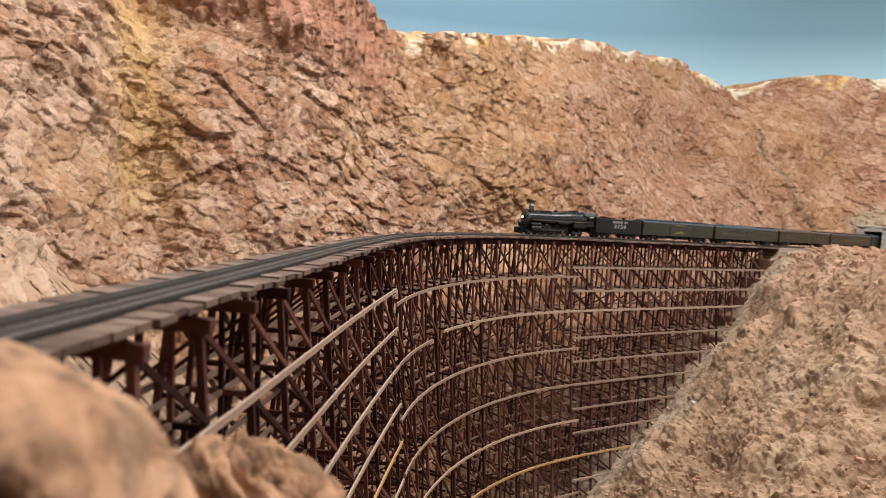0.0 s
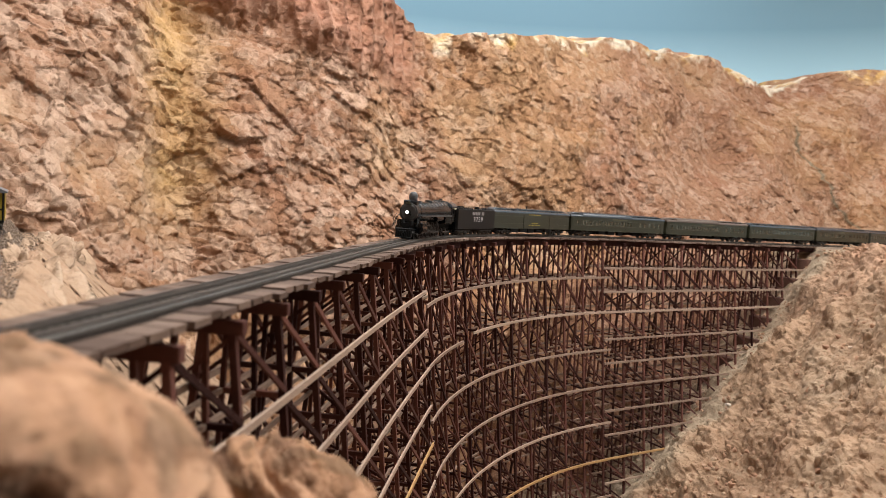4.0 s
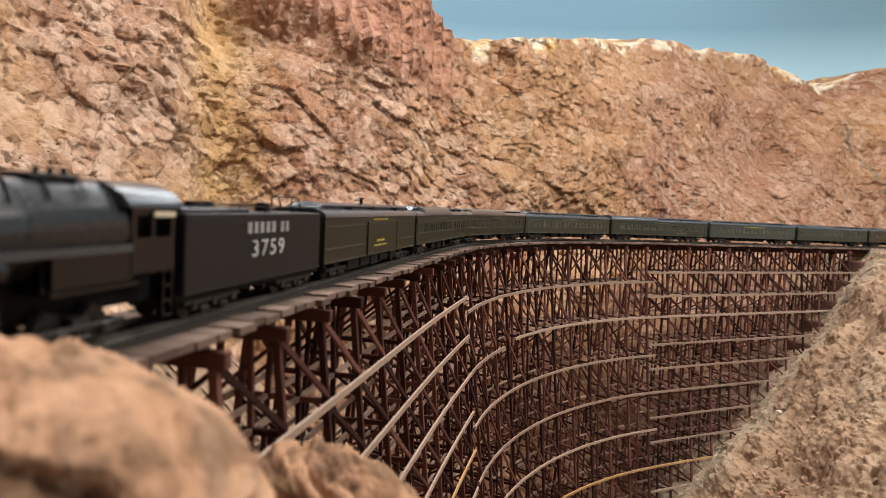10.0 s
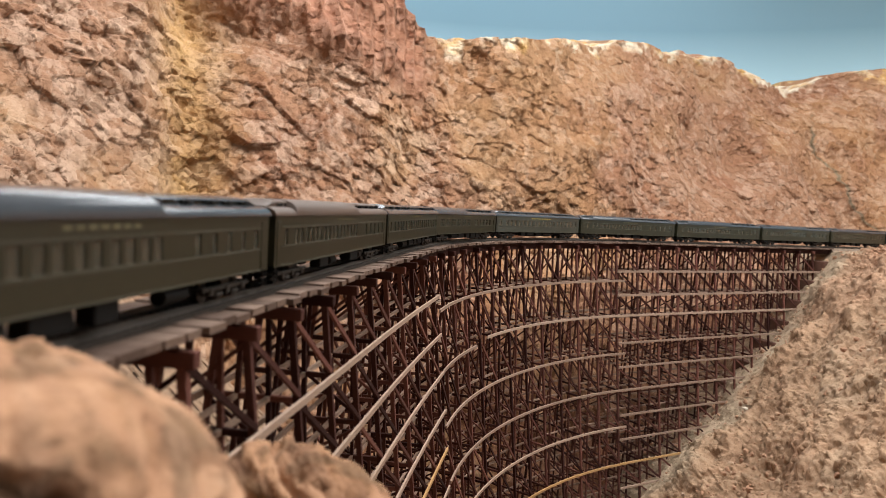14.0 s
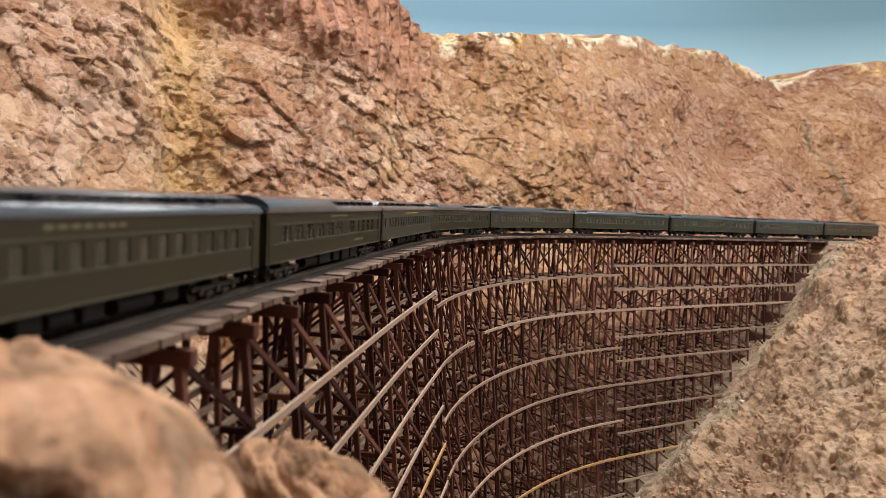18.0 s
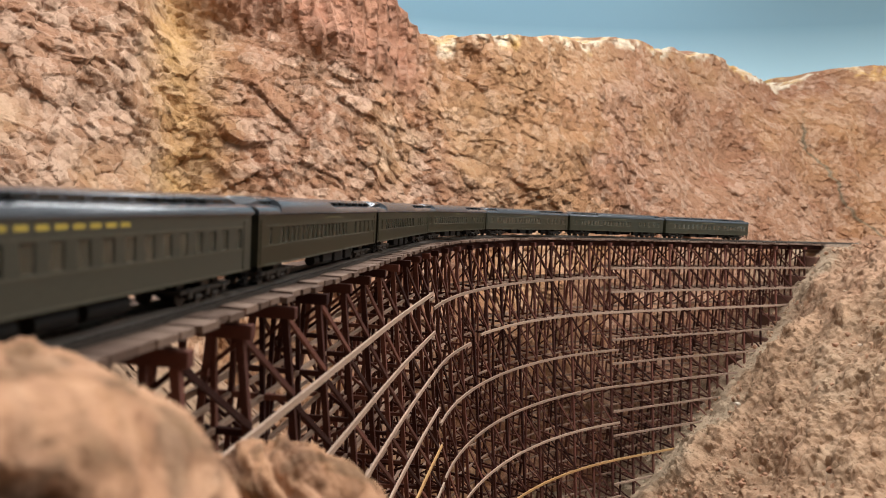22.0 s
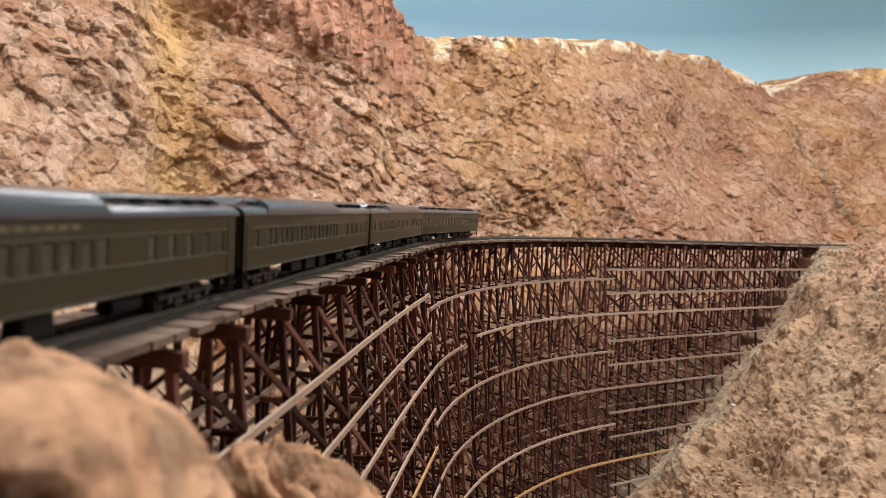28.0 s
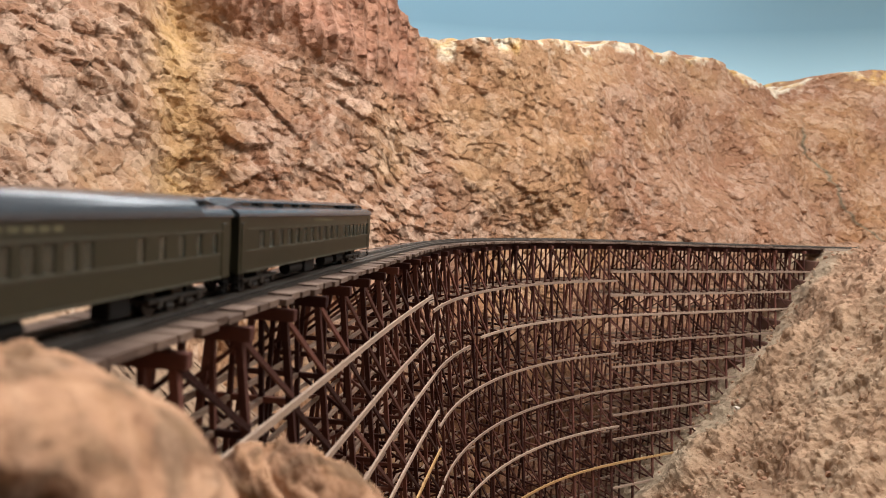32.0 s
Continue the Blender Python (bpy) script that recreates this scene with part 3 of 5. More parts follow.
def ledge_ballast(count, seed):
    """Loose ballast beside the ledge track, in one mesh."""
    r = np.random.default_rng(seed)
    verts, faces = [], []
    cube = np.array([(x, y, z) for x in (-1, 1) for y in (-1, 1) for z in (-1, 1)], float)
    quads = np.array([(0, 1, 3, 2), (4, 6, 7, 5), (0, 4, 5, 1), (2, 3, 7, 6), (1, 5, 7, 3), (0, 2, 6, 4)])
    for n in range(count):
        leg = r.integers(1, 5)
        (ax, ay), (bx, by) = LEDGE[leg - 1], LEDGE[leg]
        f, lat = r.random(), 0.0105 + 0.036 * r.random() ** 1.3
        lat = lat if leg < 4 or r.random() < 0.6 else 0.5 * lat * r.uniform(-1, 1)
        run = math.hypot(bx - ax, by - ay)
        x, y = ax + (bx - ax) * f + (by - ay) / run * lat, ay + (by - ay) * f - (bx - ax) / run * lat
        z = max(-0.0088 - max(0, lat - 0.028) * 1.8, float(ground_height(np.array([x]), np.array([y]))[0]))
        size = r.uniform(0.0003, 0.0007)
        shape = cube * r.uniform(0.5, 1.1, (8, 1)) * r.uniform(0.6, 1.2, 3) * size
        verts.append(shape + (x, y, z))
        faces.append(quads + n * 8)
    ob = mesh_object("ledge_ballast", np.concatenate(verts).tolist(), np.concatenate(faces).tolist(), CHIPPINGS)
    return tagged(ob, "brown-grey stone chippings beside the ledge track", "ballast", kind="stuff")


ledge_ballast(12000, 5)

# ---- the room: sky wall, floor, ceiling ----
k = Nodes("painted_sky", 0.95)
height = k.n("ShaderNodeSeparateXYZ", Vector=k.coords()).outputs[2]
haze = k.math("ADD", height, k.math("MULTIPLY", k.noise(0.9, 4), 0.22))
k.colour(k.ramp(haze, [(0.58, (0.62, 0.78, 0.81)), (0.78, (0.43, 0.635, 0.72)), (1.0, (0.21, 0.35, 0.43))]))
SKY = k.m
k = Nodes("room_plaster", 0.9)
k.colour(k.mix(k.noise(4, 5), (0.17, 0.17, 0.175), (0.22, 0.22, 0.225)))
PLASTER = k.m
k = Nodes("room_floor", 0.8)
k.colour(k.mix(k.noise(30, 5), (0.12, 0.11, 0.10), (0.20, 0.18, 0.17)))
FLOORING = k.m
k = Nodes("white_ceiling", 0.9)
k.colour(k.mix(k.noise(3, 4), (0.19, 0.193, 0.197), (0.24, 0.243, 0.247)))
CEILING = k.m


def sky_wall():
    n, m = 64, 12
    pts = []
    for i in range(n):
        a = math.radians(-95 + 190 * i / (n - 1))
        for j in range(m):
            pts.append((0.4 + 3.2 * math.sin(a), 0.2 + 3.0 * math.cos(a), -1.2 + 2.75 * j / (m - 1)))
    ob = grid_mesh("backdrop", np.array(pts), n, m, SKY)
    ob.data.shade_smooth()
    return tagged(ob, "plain blue painted sky backdrop wall", "backdrop", kind="structure")


sky_wall()
for name, dims in (("floor", (-4, 4.2, -4, 3.6, -1.3, -1.2)), ("ceiling", (-4, 4.2, -4, 3.6, 1.55, 1.65)), ("wall_south", (-4, 4.2, -4.1, -4, -1.2, 1.55)), ("wall_west", (-4.1, -4, -4, 3.6, -1.2, 1.55)), ("wall_east", (4.2, 4.3, -4, 3.6, -1.2, 1.55)), ("wall_north", (-4, 4.2, 3.6, 3.7, -1.2, 1.55))):
    ob = part(name, box(BM(), *dims), {"floor": FLOORING, "ceiling": CEILING}.get(name, PLASTER), None)
    tagged(ob, "plain room " + name.split("_")[0], name.split("_")[0], kind="structure")

# ---- the trestle ----
S0, S1, PITCH = -0.0025, 2.17, 0.06227
BATTER, HALF = 0.11, 0.022
FINE = [-0.0165 - 0.0505 * k for k in range(1, 13)]
COARSE = [-0.0095 - 0.0770 * k for k in range(1, 9)]


def tiers(s):
    return COARSE if 0.70 < s < 1.435 else FINE


def foot(s):
    """Ground under the trestle's centre line."""
    return max(-0.62, -0.02 - 0.93 * (2.19 - s), -0.06 - 0.9 * max(0, s - 0.02))


def face(s, side, z):
    return on_track(s, side * (HALF + BATTER * (-0.015 - z)), z)


trestle = tagged(new("trestle_bridge"), "dark red-brown timber trestle curving over the canyon", "trestle bridge")
count = int((S1 - S0) / PITCH) + 1
BENTS = [S0 + PITCH * i for i in range(count)]
cap_mesh = bpy.data.meshes.new("bent_cap")
cap_bm = box(BM(), -0.030, 0.0285, -0.0029, 0.0029, -0.0036, 0.0036, 0.0004)
cap_bm.to_mesh(cap_mesh)
cap_bm.free()
cap_mesh.materials.append(STAINED)
for s in BENTS:
    cap = new("bent_cap", cap_mesh)
    cap.parent = trestle
    cap.matrix_basis = Matrix.Translation(on_track(s, 0, -0.0165)) @ Matrix.Rotation(-heading(s), 4, "Z")
    low = foot(s) - 0.01
    if s > 1.43 and low > -0.6:
        low = max([z for z in FINE if z < low + 0.022] or [low]) - 0.003  # the bents step up the bank
    inv = cap.matrix_basis.inverted()
    kids = []
    for lat in (-1, -0.5, 0, 0.5, 1) if s > 0.70 else (-1, -0.36, 0.36, 1):
        b = BATTER * abs(lat)
        thick = 0.0039 if abs(lat) == 1 else 0.0029
        kids.append(beam("post", on_track(s, lat * HALF, -0.02), on_track(s, lat * (HALF + BATTER * (-0.02 - low)), low), thick, thick, STAINED, cap))
    levels = [z for z in tiers(s) if z > low + 0.012]
    z_up = -0.0165
    for n, z in enumerate(levels):
        kids.append(beam("sill", face(s, -1.12, z), face(s, 1.0, z), 0.0032, 0.0034, STAINED, cap))
        a, b = (-1, 1) if n % 2 else (1, -1)
        kids.append(beam("sway_brace", face(s + 0.002, a, z_up - 0.004), face(s + 0.002, b, z + 0.004), 0.0016, 0.0023, STAINED, cap))
        z_up = z
    for ob in kids:
        ob.matrix_basis = inv @ ob.matrix_basis
# braces along the faces
for s, t in zip(BENTS, BENTS[1:]):
    mid = (s + t) / 2
    levels = [-0.0165] + tiers(mid)
    for up, down in zip(levels, levels[1:]):
        if down < foot(mid) - 0.01:
            break
        for side in (-1, 1):
            p, q = face(s, side * 1.04, up - 0.003), face(t, side * 1.04, down + 0.003)
            beam("face_brace", p, q, 0.0020, 0.0031, STAINED, trestle)
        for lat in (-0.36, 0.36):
            beam("inner_girt", face(s, lat, down), face(t, lat, down), 0.0026, 0.003, INNER_SHADED, trestle)


def sweep(name, s0, s1, profile, material, parent, step=0.02):
    """Extrudes an outline of (lat, z) along the track."""
    n = max(2, int((s1 - s0) / step) + 1)
    bm = BM()
    rings = []
    for s in np.linspace(s0, s1, n):
        rings.append([bm.verts.new(on_track(s, lat, z)) for lat, z in profile])
    k = len(profile)
    for a, b in zip(rings, rings[1:]):
        for i in range(k):
            bm.faces.new((a[i], b[i], b[(i + 1) % k], a[(i + 1) % k]))
    bm.faces.new(rings[0])
    bm.faces.new(rings[-1][::-1])
    bmesh.ops.recalc_face_normals(bm, faces=bm.faces)
    return part(name, bm, material, parent)


def girt(level, s0, s1, side, material):
    lat = side * (HALF + BATTER * (-0.015 - level) + 0.0035)
    ob = sweep("girt", s0, s1, [(lat - 0.0011, level - 0.0022), (lat + 0.0011, level - 0.0022), (lat + 0.0011, level + 0.0022), (lat - 0.0011, level + 0.0022)], material, trestle)
    return ob


def reach(level):
    """Arc lengths between which a level stands above the ground."""
    left = 0.02 + (-0.06 - level) / 0.9
    right = 2.19 + (level + 0.02) / 0.93 + 0.018 * math.sin(math.pi * min(1, -level / 0.5))
    return max(0.05, left), right


for side in (1, -1):
    for n, level in enumerate(FINE[:10]):
        left, right = reach(level)
        girt(level, left, 0.70, side, GIRT_PALE if n == 4 and side > 0 else GIRT)
        if n not in (2, 5):
            girt(level, 1.43, right, side, GIRT_PALE if n == 8 and side > 0 else GIRT)
    for n, level in enumerate(COARSE[:7]):
        left, right = reach(level)
        if n == 1:
            girt(level - 0.004, 0.70, 0.905, side, GIRT)
            girt(level + 0.003, 0.955, right, side, GIRT)
        elif n == 3:
            girt(level, 0.71, right, side, GIRT)
        else:
            girt(level, 0.70, 1.45, side, GIRT_PALE if n == 5 and side > 0 else GIRT)

# rust-brown footing blocks where the tiers run into the bank
for n, level in enumerate(FINE[:9]):
    s = reach(level)[1] + 0.012
    m = Matrix.Translation(on_track(s, 0.010, level + 0.020)) @ Matrix.Rotation(-heading(s), 4, "Z")
    bm = box(BM(), -0.026, 0.022 + BATTER * -level * 0.8, -0.013, 0.013, -0.022, 0.008, 0.0015)
    part("footing_block", bm, FOOTING, trestle, "rust-brown footing block on the bank").matrix_basis = m

# stringers, deck and rails
for lat in (-0.0165, 0.0165):
    sweep("stringer", 0.62, S1 + 0.03, [(lat - 0.0018, -0.0198), (lat + 0.0018, -0.0198), (lat + 0.0018, -0.0080), (lat - 0.0018, -0.0080)], STAINED, trestle)
for lat in (-0.012, -0.008, 0.008, 0.012):
    sweep("stringer", -0.09, S1 + 0.03, [(lat - 0.0018, -0.013), (lat + 0.0018, -0.013), (lat + 0.0018, -0.0062), (lat - 0.0018, -0.0062)], STAINED, trestle)
rng = random.Random(4)
s = -0.095
while s < S1 + 0.025:
    w = rng.choice((0.0125, 0.0150, 0.0165, 0.0165, 0.0180))
    a, b = -0.034 - rng.random() * 0.0020, 0.0262 + rng.random() ** 2 * 0.0042
    lift = rng.random() * 0.0009
    beam("deck_plank", on_track(s + w / 2 + rng.uniform(-0.0006, 0.0006), a, -0.0060 + lift), on_track(s + w / 2 + rng.uniform(-0.0006, 0.0006), b, -0.0060 + lift - rng.random() * 0.0008), w - rng.choice((0.0009, 0.0013, 0.0018, 0.0026)), 0.0034, PLANK, trestle)
    s += w

main_track = tagged(new("railway_track"), "dark steel rails of the main line on black ties", "track", kind="structure")
for lat in (-0.00825, 0.00825):
    sweep("rail", -4.75, 5.35, [(lat - 0.0010, -0.0022), (lat + 0.0010, -0.0022), (lat + 0.0010, -0.0018), (lat + 0.0005, -0.0014), (lat + 0.0006, 0), (lat - 0.0006, 0), (lat - 0.0005, -0.0014), (lat - 0.0010, -0.0018)], RUST, main_track)
for lat in (-0.0045, 0.0045):
    sweep("guard_rail", -0.1, 2.3, [(lat - 0.0005, -0.0022), (lat + 0.0005, -0.0022), (lat + 0.0005, -0.0004), (lat - 0.0005, -0.0004)], RUST, main_track)


for lat in (-0.0121, 0.0121):
    sweep("guard_timber", -0.1, 2.25, [(lat - 0.0009, -0.0043), (lat + 0.0009, -0.0043), (lat + 0.0009, -0.0017), (lat - 0.0009, -0.0017)], SLEEPER, main_track)


def tie_rows(s0, s1, step):
    """All sleepers of a stretch in one mesh."""
    verts, faces = [], []
    for s in np.arange(s0, s1, step):
        k = len(verts)
        half = 0.0112 + 0.0003 * math.sin(s * 977)
        for lat in (-half, half):
            for ds in (-0.0014, 0.0014):
                for z in (-0.0042, -0.0022):
                    verts.append(tuple(on_track(s + ds, lat, z)))
        faces += [tuple(k + i for i in f) for f in ((0, 1, 3, 2), (4, 6, 7, 5), (0, 4, 5, 1), (2, 3, 7, 6), (1, 5, 7, 3), (0, 2, 6, 4))]
    ob = mesh_object("sleepers", verts, faces, SLEEPER)
    ob.parent = main_track
    return tagged(ob, kind="stuff")


tie_rows(-4.7, 5.3, 0.0062)
# earth bed of the line off the trestle
sweep("roadbed", -4.75, -0.10, [(-0.035, -0.012), (0.03, -0.012), (0.022, -0.0042), (-0.026, -0.0042)], BALLAST, main_track)
sweep("roadbed", S1 + 0.03, 5.35, [(-0.035, -0.03), (0.035, -0.03), (0.022, -0.0042), (-0.022, -0.0042)], BALLAST, main_track)


def portal():
    """Stone tunnel mouth in the cliff."""
    at = 2.85
    top = tagged(new("tunnel_portal"), "grey stone tunnel portal set in the cliff", "tunnel portal", kind="structure")
    c = on_track(at)
    top.matrix_basis = Matrix.Translation(c) @ Matrix.Rotation(-heading(at), 4, "Z")
    for x0, x1 in ((-0.052, -0.027), (0.027, 0.052)):
        for n in range(6):
            z0 = -0.03 + n * 0.0165
            part("stone", box(BM(), x0, x1, -0.010 + 0.001 * (n % 2), 0.05, z0, z0 + 0.0158, 0.0012), STONE, top)
    for n in range(5):
        x0 = -0.0275 + n * 0.011
        part("lintel_stone", box(BM(), x0 + 0.0003, x0 + 0.0107, -0.011, 0.05, 0.060, 0.072, 0.001), STONE, top)
    part("coping", box(BM(), -0.055, 0.055, -0.012, 0.05, 0.0725, 0.0800, 0.0012), STONE, top)
    sweep("bore_lining", at + 0.012, 3.3, [(-0.03, -0.012), (-0.034, -0.012), (-0.034, 0.07), (0.034, 0.07), (0.034, -0.012), (0.03, -0.012), (0.03, 0.066), (-0.03, 0.066)], BORE, main_track)


portal()

# ---- the second line on its ledge, with a standing freight train ----


def sweep_line(name, points, profile, material, parent):
    bm = BM()
    rings = []
    pts = [Vector((x, y, 0)) for x, y in points]
    for i, p in enumerate(pts):
        d = (pts[min(i + 1, len(pts) - 1)] - pts[max(i - 1, 0)]).normalized()
        n = Vector((d.y, -d.x, 0))
        rings.append([bm.verts.new(p + n * lat + Vector((0, 0, z))) for lat, z in profile])
    k = len(profile)
    for a, b in zip(rings, rings[1:]):
        for i in range(k):
            bm.faces.new((a[i], b[i], b[(i + 1) % k], a[(i + 1) % k]))
    bm.faces.new(rings[0])
    bm.faces.new(rings[-1][::-1])
    bmesh.ops.recalc_face_normals(bm, faces=bm.faces)
    return part(name, bm, material, parent)


SIDING_Z = -0.006
siding = tagged(new("siding_track"), "second track on a ballasted rock ledge", "track", kind="structure")
sweep_line("roadbed", LEDGE, [(-0.045, -0.03), (0.042, -0.03), (0.028, -0.0042), (-0.028, -0.0042)], BALLAST, siding)
for lat in (-0.00825, 0.00825):
    sweep_line("rail", LEDGE, [(lat - 0.0009, -0.0042), (lat + 0.0009, -0.0042), (lat + 0.0006, 0), (lat - 0.0006, 0)], RUST, siding)
for (ax, ay), (bx, by) in zip(LEDGE, LEDGE[1:]):
    run = math.hypot(bx - ax, by - ay)
    nrm = Vector((by - ay, ax - bx, 0)) / run
    for n in range(int(run / 0.0065)):
        f = (n + 0.5) * 0.0065 / run
        c = Vector((ax + (bx - ax) * f, ay + (by - ay) * f, -0.0034))
        beam("sleeper", c - nrm * 0.0148, c + nrm * 0.0148, 0.0028, 0.002, SLEEPER, siding)
siding.location.z = SIDING_Z


# ---- the train: x points forward, y to the canyon side, rails at z = 0 ----
SIDE_LOW, EAVE = 0.0118, 0.0412
LABEL_COACH = {
    "duct": "olive green heavyweight passenger car with a smooth black duct roof",
    "vents": "olive green heavyweight passenger car with a vented clerestory roof",
    "diner": "olive green dining car with cream window reflections and a smooth arched roof",
}
k = Nodes("lens_lit", 0.3)
k.put(k.b, "Emission Color", (1.0, 0.97, 0.9, 1))
k.put(k.b, "Emission Strength", 9.0)
k.colour((0.9, 0.9, 0.88))
LENS = k.m
k = Nodes("pane_glass", 0.06)
k.put(k.b, "Transmission Weight", 0.55)
k.colour((0.12, 0.115, 0.085))
PANE = k.m
BROWN = paint("roof_brown_paint", (0.085, 0.058, 0.045), 0.45)
OLIVE2 = paint("grey_olive_paint", (0.038, 0.040, 0.030), 0.34)
STACK = paint("dull_silver", (0.10, 0.10, 0.10), 0.35, 0.3)
ROD = paint("rod_steel", (0.07, 0.062, 0.055), 0.4, 0.6)


def shared(name, ob, parent, m):
    """One more piece on the same mesh."""
    c = new(name, ob.data)
    c.parent = parent
    c.matrix_basis = m
    return c


def wheelset_bm(r, gauge=0.0082, n=24):
    bm = BM()
    for y in (-gauge, gauge):
        tube(bm, (0, y - 0.0011, 0), (0, y + 0.0011, 0), r, n=n)
        side = 1 if y > 0 else -1
        tube(bm, (0, y - side * 0.0016, 0), (0, y - side * 0.0010, 0), r * 1.12, n=n)
        tube(bm, (0, y + side * 0.0010, 0), (0, y + side * 0.0022, 0), r * 0.34, n=10)
    tube(bm, (0, -gauge, 0), (0, gauge, 0), 0.0011, n=8)
    return bm


STOCK = {}


def truck(parent, x, axles, r=0.0050, half=0.0245):
    """A bogie: cast side frames, bolster, springs and wheelsets."""
    bm = BM()
    for y in (-0.0128, 0.0128):
        box(bm, -half, half, y - 0.001, y + 0.001, 0.0058, 0.0078, 0.0004)
        for a in axles:
            box(bm, a - 0.0021, a + 0.0021, y - 0.0017, y + 0.0017, 0.0035, 0.0074, 0.0005)
        for a, b in zip(axles, axles[1:]):
            mid = (a + b) / 2
            box(bm, mid - 0.0032, mid + 0.0032, y - 0.0014, y + 0.0014, 0.0028, 0.0044, 0.0004)
            for dx in (-0.0018, 0.0018):
                tube(bm, (mid + dx, y, 0.0042), (mid + dx, y, 0.0062), 0.0011, n=8)
    box(bm, -0.004, 0.004, -0.0125, 0.0125, 0.0062, 0.0100)
    box(bm, -half, -half + 0.002, -0.0128, 0.0128, 0.006, 0.0075)
    box(bm, half - 0.002, half, -0.0128, 0.0128, 0.006, 0.0075)
    key = ("truck", tuple(axles), half)
    if key not in STOCK:
        STOCK[key] = part("truck", bm, TRUCK_LIT, parent)
        ob = STOCK[key]
        ob.location.x = x
    else:
        bm.free()
        ob = shared("truck", STOCK[key], parent, pose(x, 0, 0))
    for a in axles:
        wk = ("wheelset", r)
        if wk not in STOCK:
            STOCK[wk] = part("wheelset", wheelset_bm(r), WHEEL, ob)
            STOCK[wk].location = (a, 0, r)
        else:
            shared("wheelset", STOCK[wk], ob, pose(a, 0, r))
    return ob


def coupler(parent, x, way):
    bm = BM()
    box(bm, min(x, x + way * 0.006), max(x, x + way * 0.006), -0.0012, 0.0012, 0.0085, 0.0108, 0.0003)
    box(bm, min(x + way * 0.0045, x + way * 0.0068), max(x + way * 0.0045, x + way * 0.0068), -0.0022, 0.0018, 0.0080, 0.0114, 0.0005)
    part("coupler", bm, UNDER, parent)


def bars(name, parent, x0, x1, z0, z1, y, count, material, label=""):
    """Lettering too small to read, as plain bars, one a letter."""
    w = (x1 - x0) / count
    first = None
    for i in range(count):
        at = pose(x0 + (i + 0.48) * w, y, (z0 + z1) / 2)
        if first is None:
            first = part(name, box(BM(), -w * 0.32, w * 0.32, -abs(y) * 0.006, abs(y) * 0.006, (z0 - z1) / 2, (z1 - z0) / 2), material, parent, label)
            first.matrix_basis = at
        else:
            tagged(shared(name, first, parent, at), label)


def windows_of(style, length):
    h = length / 2
    if style == "vents":
        return [(-h + 0.030 + i * 0.0129, 0.0066) for i in range(18)] + [(-h + 0.014, 0.0045), (h - 0.014, 0.0045)]
    if style == "diner":
        return [(h - 0.030 - i * 0.0222, 0.0150) for i in range(6)] + [(-h + 0.012, 0.0034), (-h + 0.034, 0.0088), (-h + 0.050, 0.0088), (-h + 0.066, 0.0088), (-h + 0.083, 0.0046), (-h + 0.104, 0.0150)]
    if style == "last":
        return [(h - 0.030 - i * 0.0145, 0.0075) for i in range(11)] + [(-h + 0.014 + i * 0.0118, 0.0092) for i in range(7)]
    return [(h - 0.040 - i * 0.0186 - 0.0043, 0.0058) for i in range(8)] + [(h - 0.040 - i * 0.0186 + 0.0043, 0.0058) for i in range(8)] + [(-h + 0.016 + i * 0.0150, 0.0052) for i in range(5)] + [(h - 0.018, 0.004)]


def side_wall(bm, length, y0, y1, openings, zlo, zhi, low=SIDE_LOW, eave=EAVE):
    h = length / 2
    box(bm, -h, h, y0, y1, low, zlo)
    box(bm, -h, h, y0, y1, zhi, eave)
    at = -h
    for c, w in sorted(openings):
        box(bm, at, c - w / 2, y0, y1, zlo, zhi)
        at = c + w / 2
    box(bm, at, h, y0, y1, zlo, zhi)


LOWER_DECK = [(0.0180, 0.0404), (0.0180, 0.0415), (0.0172, 0.0430), (0.0150, 0.0445), (0.0122, 0.0452), (0.0095, 0.0455)]
CLERESTORY = [(0.0098, 0.0440), (0.0098, 0.0475), (0.0106, 0.0477), (0.0100, 0.0485), (0.0070, 0.0493), (0.0030, 0.0497)]
ARCH = [(0.0182, 0.0406), (0.0182, 0.0424), (0.0172, 0.0450), (0.0148, 0.0473), (0.0110, 0.0489), (0.0060, 0.0498), (0.0025, 0.0500)]


def mirrored(half):
    return [(-y, z) for y, z in half] + [(y, z) for y, z in half[::-1]]


